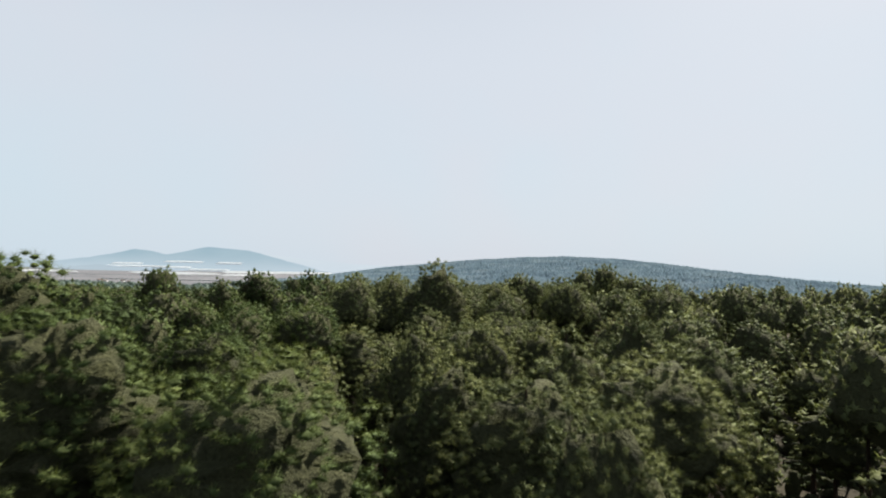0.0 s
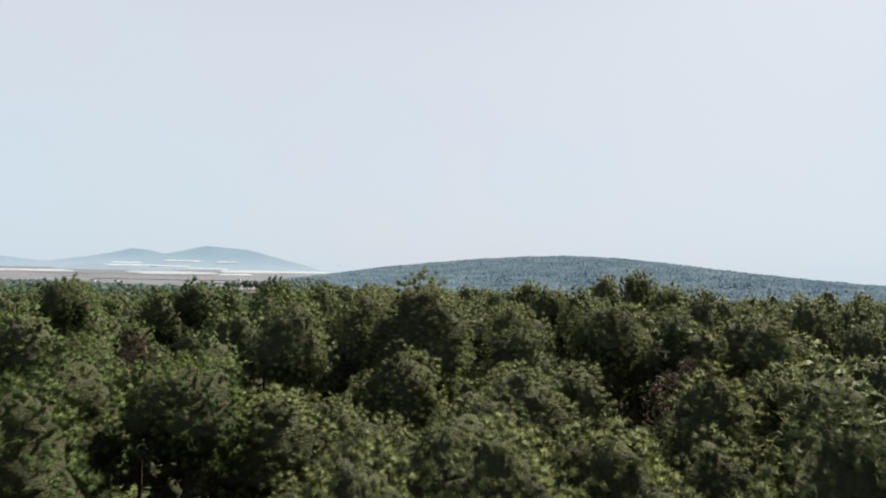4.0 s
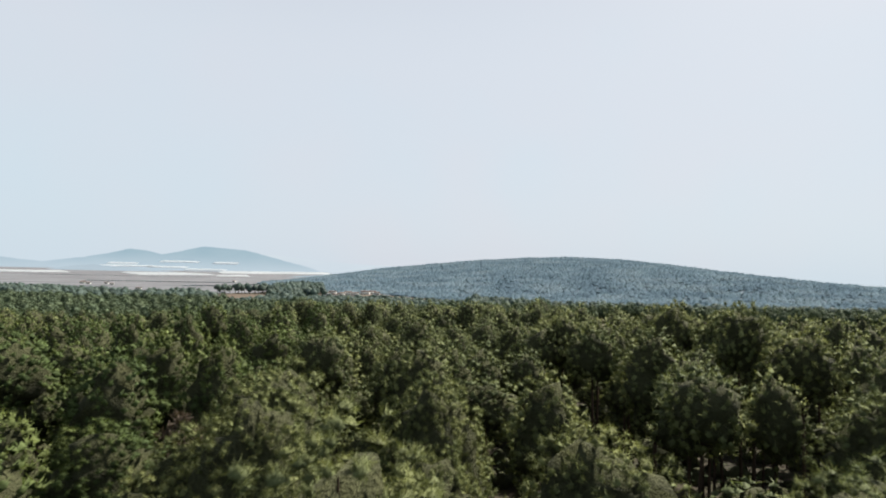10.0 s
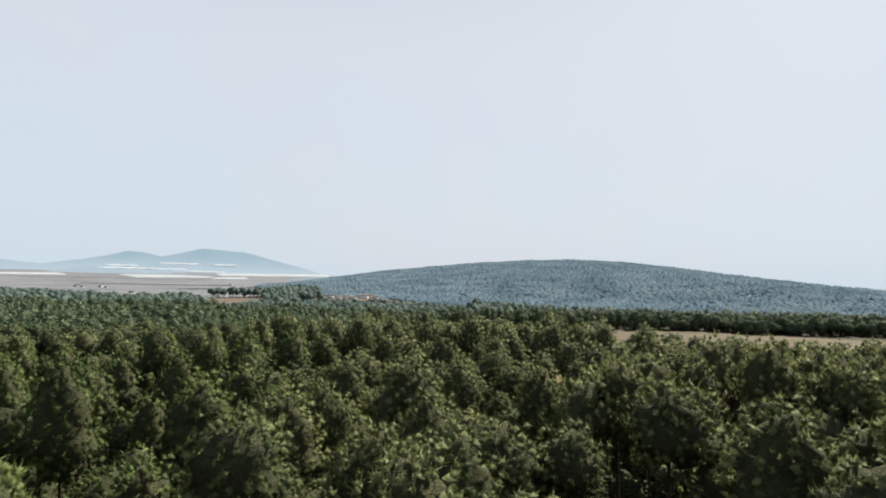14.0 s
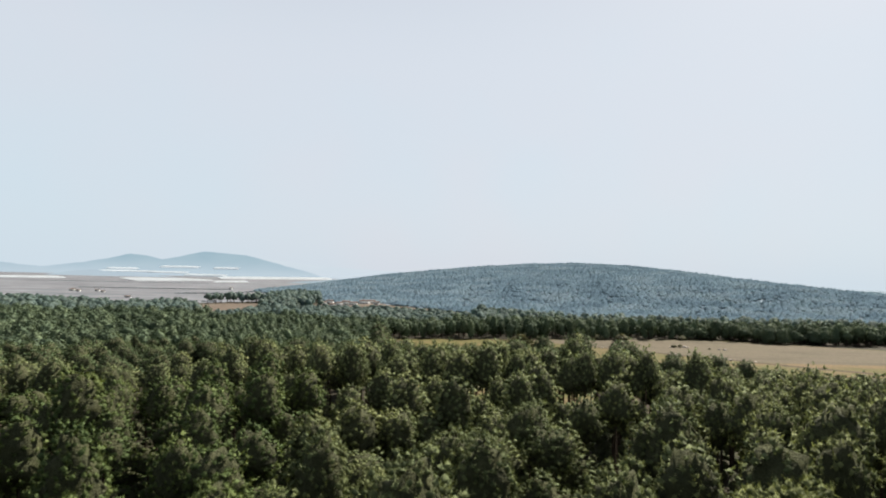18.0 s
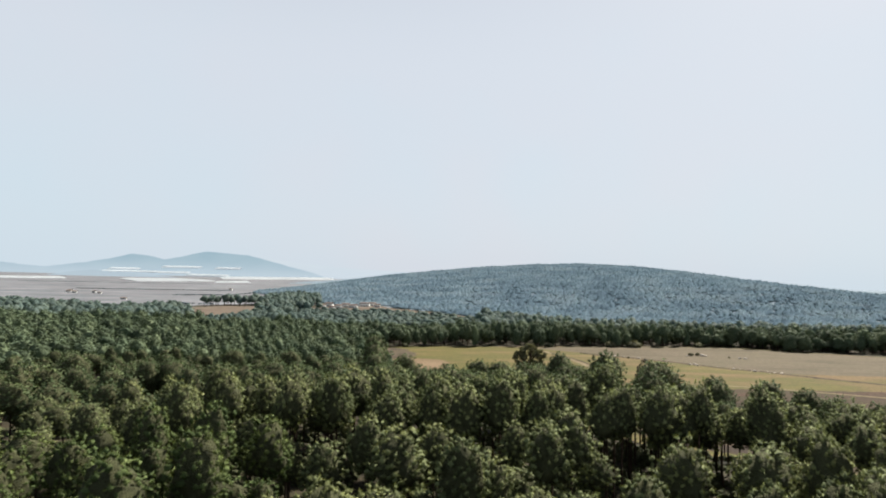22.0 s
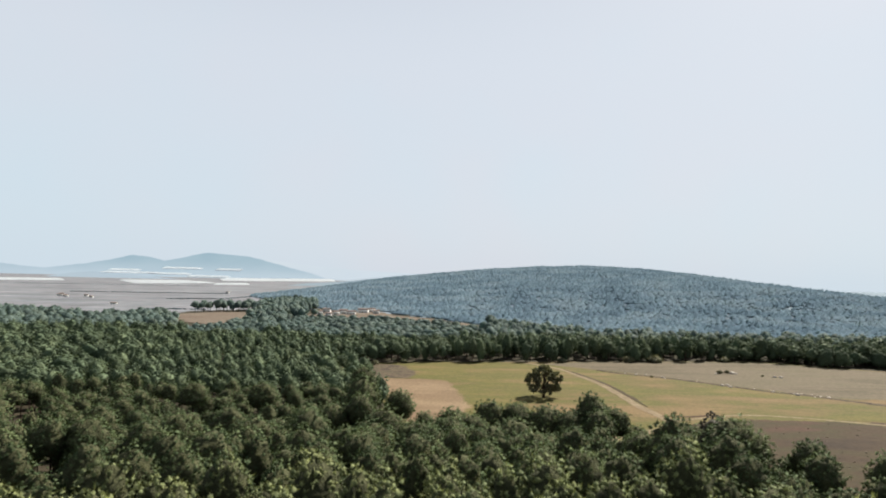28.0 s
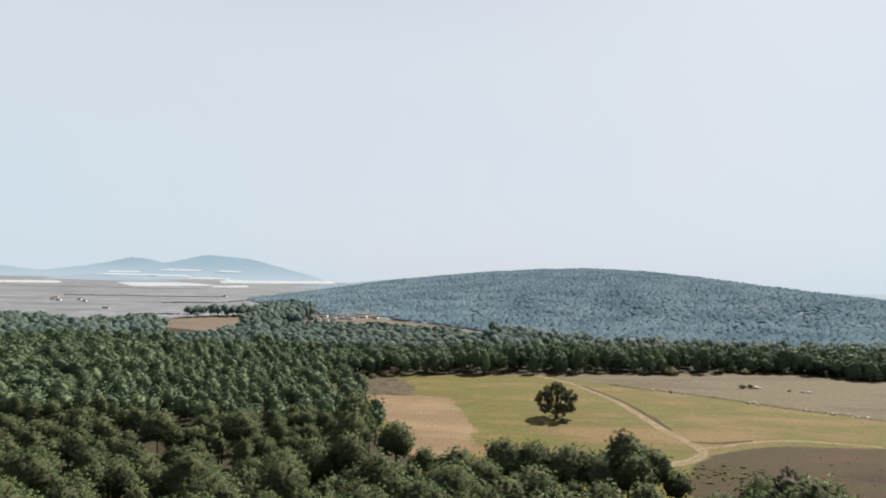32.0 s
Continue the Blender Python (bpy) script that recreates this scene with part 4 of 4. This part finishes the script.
def greenhouse(near_left, near_right, far_left, far_right, rise=0.0, tunnels=14):
    """A field of long plastic tunnels side by side, given by its corners; rise: how far it climbs a slope."""
    n = 24
    nl, nr, fl, fr = (np.array(q, float) for q in (near_left, near_right, far_left, far_right))
    rows = []
    for j in range(2 * tunnels + 1):
        t = j / (2 * tunnels)
        for i in range(n + 1):
            u = i / n
            wear = 0.04 * noise.noise((i * 0.3, j * 0.7, nl[0] * 0.01))
            p = (nl * (1 - u) + nr * u) * (1 - t - wear) + (fl * (1 - u) + fr * u) * (t + wear)
            rows.append((p[0], p[1], float(land(p[0], p[1])) + 1.0 + rise * t + (4.0 if j % 2 else 0.0) * min(1.0, 12 * min(u, 1 - u) + 0.1)))
    i = np.arange(2 * tunnels * n)
    a = (i // n) * (n + 1) + i % n
    ob = new("greenhouse", tri_mesh("greenhouse", np.array(rows), np.stack([a, a + 1, a + n + 2, a + n + 1], 1), PLASTIC, True))
    return tagged(ob, "long white plastic greenhouse tunnels on the far plain", "greenhouse", "greenhouses of the plain")


greenhouse((-975, 2120), (-850, 2480), (-1300, 2640), (-1080, 2800))
greenhouse((-1040, 3080), (-647, 3834), (-1190, 3450), (-780, 4500), 5)
greenhouse((-752, 2181), (-672, 2301), (-790, 2290), (-710, 2420), 0, 6)
greenhouse((-1500, 2175), (-1358, 2383), (-1700, 2400), (-1520, 2640))
# terraces of tunnels at the foot of the mountains: ends, height and rise
for x0, x1, low, rise in [(-2240, -2033, 21, 9), (-2368, -2150, -27, 8), (-2300, -1901, 4, 8), (-1884, -1622, 38, 11), (-1528, -1359, 33, 14), (-1957, -1700, 1, 9), (-1720, -1440, -12, 9), (-1480, -1240, -24, 9)]:
    shift = low - float(land((x0 + x1) / 2, 4310))
    field = greenhouse((x0, 4300), (x1, 4300), (x0 + 15, 4318), (x1 + 15, 4318), rise, 3)
    field.location.z += shift


# ======================= smaller things =======================
def dry_tree(x, y, top, width, seed):
    """A tree that has shed most of its leaves: limbs, twigs and a thin brown-grey crown."""
    r = np.random.default_rng(seed)
    z = float(land(x, y))
    h = top - z
    tree = tagged(new("dry_tree"), "half-bare tree with grey-brown twigs and dry leaves", "tree", "dry trees of the forest")
    part("trunk", tri_mesh("trunk", *tube([(0, 0, -0.3), (0.05, 0, h * 0.3), (-0.1, 0.1, h * 0.6), (0, 0, h * 0.92)], [0.22, 0.17, 0.11, 0.03], 6), BARK, True), tree, "slim grey-brown trunk")
    s = Soup()
    for i in range(12):
        a = i * 2.4
        u = r.uniform(0.45, 0.95)
        c = np.array((math.cos(a) * width * 0.36 * (1.25 - u), math.sin(a) * width * 0.36 * (1.25 - u), h * u))
        part("branch", tri_mesh("branch", *tube([(0, 0, h * (u - 0.2)), c * (0.5, 0.5, 1) - (0, 0, 0.5), c], [0.08, 0.05, 0.02], 4), BARK), tree)
    n = 1500
    u = r.uniform(0.0, 1, n)
    a = r.uniform(0, 6.28, n)
    rad = width / 2 * np.sqrt(np.maximum(0.03, 1 - (2 * u - 0.85) ** 2)) * np.sqrt(r.uniform(0.15, 1, n))
    c = np.stack([np.cos(a) * rad, np.sin(a) * rad, h * (0.48 + 0.52 * u)], 1)
    part("crown", tri_mesh("crown", *blades(r, c, unit(r.normal(size=(n, 3)) + (0, 0, 0.5)), 0.42, 0.11), DRY_LEAF), tree, "thin crown of dry grey-brown leaves")
    tree.location = (x, y, z)
    return tree


for k, (x, y, top, w) in enumerate([(16.7, 59.7, 12.8, 6.0), (-19.5, 62.0, 13.2, 5.0), (10.5, 27.5, 12.2, 4.0), (22.0, 77.0, 12.5, 4.6), (-12.0, 83.0, 13.0, 4.5)]):
    dry_tree(x, y, top, w, 40 + k)


def leafy_tree(x, y, top, width, seed):
    """A round dense tree with dark brownish leaves."""
    r = np.random.default_rng(seed)
    tree = tagged(new("leafy_tree"), "round dense tree with dark brown-green leaves", "tree")
    v, f, vn, ends, hull = crown_geometry(r, 3.5, 2.9, 10, 13, (1.5, 0.4), 520, 0.34, 5, 0.3, 0.12, True, 0.6, 0.7, 0.86, 0.05)
    part("crown", tri_mesh("crown", v, f, DRY_DARK, True, vn), tree, "dense crown of dark leaves")
    part("trunk", tri_mesh("trunk", *trunk_geometry(r, 13.0, 0.2), BARK, True), tree, "dark bark trunk")
    tree.matrix_basis = place(x, y, top, width, 0.4)
    return tree


leafy_tree(42.2, 239.8, 9.8, 5.6, 91)


def shrub(x, y, width, height, leaf, seed, label):
    """A rounded bush of small leaves, uneven and open at the foot."""
    r = np.random.default_rng(seed)
    bush = tagged(new("shrub"), label, "shrub", "shrubs of the meadow")
    s = Soup()
    for i in range(16):
        a, q = i * 2.4, math.sqrt((i + 0.5) / 16)
        c = np.array((math.cos(a) * q * width * 0.36, math.sin(a) * q * width * 0.36, height * (0.35 + 0.45 * (1 - q * q)) * r.uniform(0.8, 1.1)))
        rad = width * 0.17 * r.uniform(0.8, 1.2)
        s.add(c + OCT_V * rad * r.uniform(0.7, 1.1, (6, 1)), OCT_F)
        d = unit(r.normal(size=(16, 3)) + (0, 0, 0.3))
        s.add(*blades(r, c + d * rad * 0.7, d, width * 0.12, width * 0.05))
    part("foliage", tri_mesh("foliage", *s.out(), leaf), bush)
    for i in range(4):
        a = i * 1.6 + 0.3
        part("stem", tri_mesh("stem", *tube([(0, 0, -0.2), (math.cos(a) * width * 0.12, math.sin(a) * width * 0.12, height * 0.25), (math.cos(a) * width * 0.25, math.sin(a) * width * 0.25, height * 0.5)], [0.08, 0.06, 0.03], 4), BARK), bush)
    bush.location = (x, y, float(land(x, y)))
    return bush


DARK_BUSH = "low dark green bush on the grass"
for k, (x, y, w, h) in enumerate([(128.5, 438.5, 3.0, 1.8), (132.2, 439.0, 2.8, 2.0), (130.2, 440.5, 2.0, 1.4), (146.0, 433.0, 1.6, 0.9), (92.0, 423.0, 1.6, 0.9), (1.0, 296.0, 4.0, 3.2), (6.0, 292.0, 5.0, 3.8), (-3.5, 306.0, 3.6, 2.4),
                                  (12.0, 289.0, 4.4, 3.2), (-8.0, 314.0, 3.2, 2.2), (20.0, 286.0, 4.5, 3.0), (96.0, 472.5, 7.0, 3.0), (110.0, 474.5, 9.0, 3.4), (60.0, 466.0, 5.0, 2.4), (-20.0, 450.0, 4.0, 2.2), (-33.0, 442.0, 4.0, 2.5), (150.0, 482.0, 6.0, 2.6)]):
    shrub(x, y, w, h, OAK_LEAF, 60 + k, DARK_BUSH)


def boulder(x, y, size, seed):
    """A weathered block, half sunk in the ground."""
    r = np.random.default_rng(seed)
    bm = bmesh.new()
    bmesh.ops.create_icosphere(bm, subdivisions=2, radius=size)
    for v in bm.verts:
        k = 1 + 0.35 * noise.noise(v.co * (1.6 / size) + Vector((seed, 0, 0)))
        v.co = Vector((v.co.x * 1.2, v.co.y, v.co.z * 0.75)) * k
    me = bpy.data.meshes.new("boulder")
    bm.to_mesh(me)
    bm.free()
    me.materials.append(STONE)
    ob = tagged(new("boulder", me), "pale grey boulder half sunk in dry grass", "rock", "boulders of the field")
    ob.matrix_basis = pose(x, y, float(land(x, y)) + size * 0.3, 0, 0, r.uniform(0, 360))
    return ob


stones = [(134.8, 439.0, 1.25), (126.6, 437.6, 0.6), (136.4, 438.4, 0.7), (150.5, 431.0, 0.8), (153.0, 430.2, 0.9)]
for k in range(34):
    x = 82 + 68 * rng.uniform(0, 1) ** 0.7
    y = np.interp(x, [72, 90, 106, 118, 129, 141, 149], [440, 427, 415, 403, 393, 385, 377]) + rng.normal(0, 1.6)
    stones.append((x, y, rng.uniform(0.18, 0.45) if k % 4 else rng.uniform(0.5, 0.8)))
for k, (x, y, q) in enumerate(stones):
    boulder(x, y, q, 80 + k)


def house(x, y, width, depth, height, turn):
    """A small white farmhouse with a gabled clay roof."""
    h = tagged(new("house"), "small white plastered farmhouse with a clay roof", "house", "houses of the far clearing")
    w, d = width * 0.36, depth * 0.4

    def solid(name, v, f, mat, label=""):
        return part(name, tri_mesh(name, np.array(v, float), np.array(f), mat), h, label)

    def block(name, x0, x1, y0, y1, z0, z1, mat, label=""):
        v = [(a, b, c) for c in (z0, z1) for b in (y0, y1) for a in (x0, x1)]
        return solid(name, v, [(0, 2, 3, 1), (4, 5, 7, 6), (0, 1, 5, 4), (2, 6, 7, 3), (0, 4, 6, 2), (1, 3, 7, 5)], mat, label)

    block("wall", -w, w, -d, d, -0.3, height, PLASTER)
    o, r = 0.4, height + depth * 0.2
    solid("roof", [(-w - o, -d - o, height - 0.1), (w + o, -d - o, height - 0.1), (-w - o, 0, r), (w + o, 0, r), (-w - o, d + o, height - 0.1), (w + o, d + o, height - 0.1)],
          [(0, 1, 3, 2), (2, 3, 5, 4), (0, 4, 5, 1)], TILE, "low clay-coloured gable roof")
    solid("gable", [(-w, -d, height), (-w, d, height), (-w, 0, r - 0.3), (-w + 0.1, -d, height), (-w + 0.1, d, height), (-w + 0.1, 0, r - 0.3)], [(0, 1, 2), (3, 5, 4)], PLASTER)
    block("door", -0.5, 0.5, -d - 0.06, -d, 0, 2.1, BARK, "dark wooden door")
    for q in (-0.6, 0.6):
        block("window", q * w - 0.5, q * w + 0.5, -d - 0.05, -d, 1.0, 2.1, BARK, "dark window opening")
    h.matrix_basis = pose(x, y, float(land(x, y)), 0, 0, turn)
    return h


for q in [(-126, 772, 9, 6, 3.2, 8), (-125, 804, 11, 6, 3.4, -12), (-112, 746, 8, 6, 3.0, 5), (-108, 764, 9, 6, 3.2, 20), (-103, 778, 10, 7, 3.6, 0), (-94, 770, 12, 6, 3.0, 4), (-85, 794, 14, 7, 3.6, -8), (-78, 806, 10, 6, 3.4, 12),
          (-70, 780, 8, 6, 3.0, 0), (-168, 857, 12, 7, 3.4, 6), (-152, 843, 9, 6, 3.2, -15), (-416, 932, 10, 5, 2.0, 4), (-544, 1109, 7, 5, 2.4, 10), (-437, 1405, 8, 6, 4, 0), (-632, 1180, 10, 6, 2.8, -20), (-590, 1120, 9, 6, 2.6, 14), (-612, 1142, 12, 6, 2.8, 4), (-575, 1150, 8, 6, 2.6, -10)]:
    house(*q)

# hedge rows and single bushes out on the farmland
hedge = []
for x0, y0, x1, y1, n in [(-720, 1350, -437, 1400, 110), (-430, 1120, -300, 1150, 60), (-1200, 1900, -700, 2000, 120), (-330, 830, -262, 835, 12)]:
    for i in range(n):
        f = (i + rng.uniform(-0.4, 0.4)) / n
        x, y = x0 + (x1 - x0) * f, y0 + (y1 - y0) * f + rng.uniform(-3, 3)
        hedge.append((x, y, float(land(x, y)) + rng.uniform(0.6, 1.6), rng.uniform(6, 12)))
# the hedges share the hill's haze-tinted needle colour
wood("hedge_row", hedge, [light_tree(600 + k, 0.5, 2.9, 4, 6, (2.4, 0.8), 3, 1.2, 0, 1, 1, True) for k in range(4)], NEEDLE_HILL_HAZED, "dark hedges between the dry farm fields", False)

# weeds
yx, yy = scatter(50, 76, 306, 320, 1.6, rng)
keep = rng.uniform(0, 1, len(yx)) < 0.4
wood("weeds", [(x, y, float(land(x, y)) + rng.uniform(0.3, 0.6), rng.uniform(0.7, 1.6)) for x, y in zip(yx[keep], yy[keep])], [light_tree(720 + k, 0.5, 2.9, 4, 6, (2.5, 0.8), 5, 1.0, 5, 3.0, 0.8, True) for k in range(3)], WEED,
     "yellow-green weeds at the edge of the fallow field", False)
# dry tufts over the fallow field and along the banks
tx, ty = scatter(62, 190, 262, 342, 4.6, rng)
keep = (rng.uniform(0, 1, len(tx)) < 0.45) & (tx > np.interp(ty, [262, 300, 342], [52, 54, 98]) + 4)
bx, by = scatter(72, 150, 380, 440, 2.2, rng)
edge = np.abs(by - np.interp(bx, [72, 77, 90, 106, 118, 129, 141, 149], [440, 435, 427, 415, 403, 393, 385, 377])) < 2.2
tufty = [(x, y, float(land(x, y)) + rng.uniform(0.15, 0.35), rng.uniform(0.4, 1.1)) for x, y in list(zip(tx[keep], ty[keep])) + list(zip(bx[edge], by[edge]))]
wood("dry_tufts", tufty, [light_tree(740 + k, 0.5, 2.9, 4, 6, (2.5, 0.8), 5, 1.0, 5, 3.0, 0.8, True) for k in range(3)], DRY_LEAF, "small dry tufts of grass on the fallow ground", False)
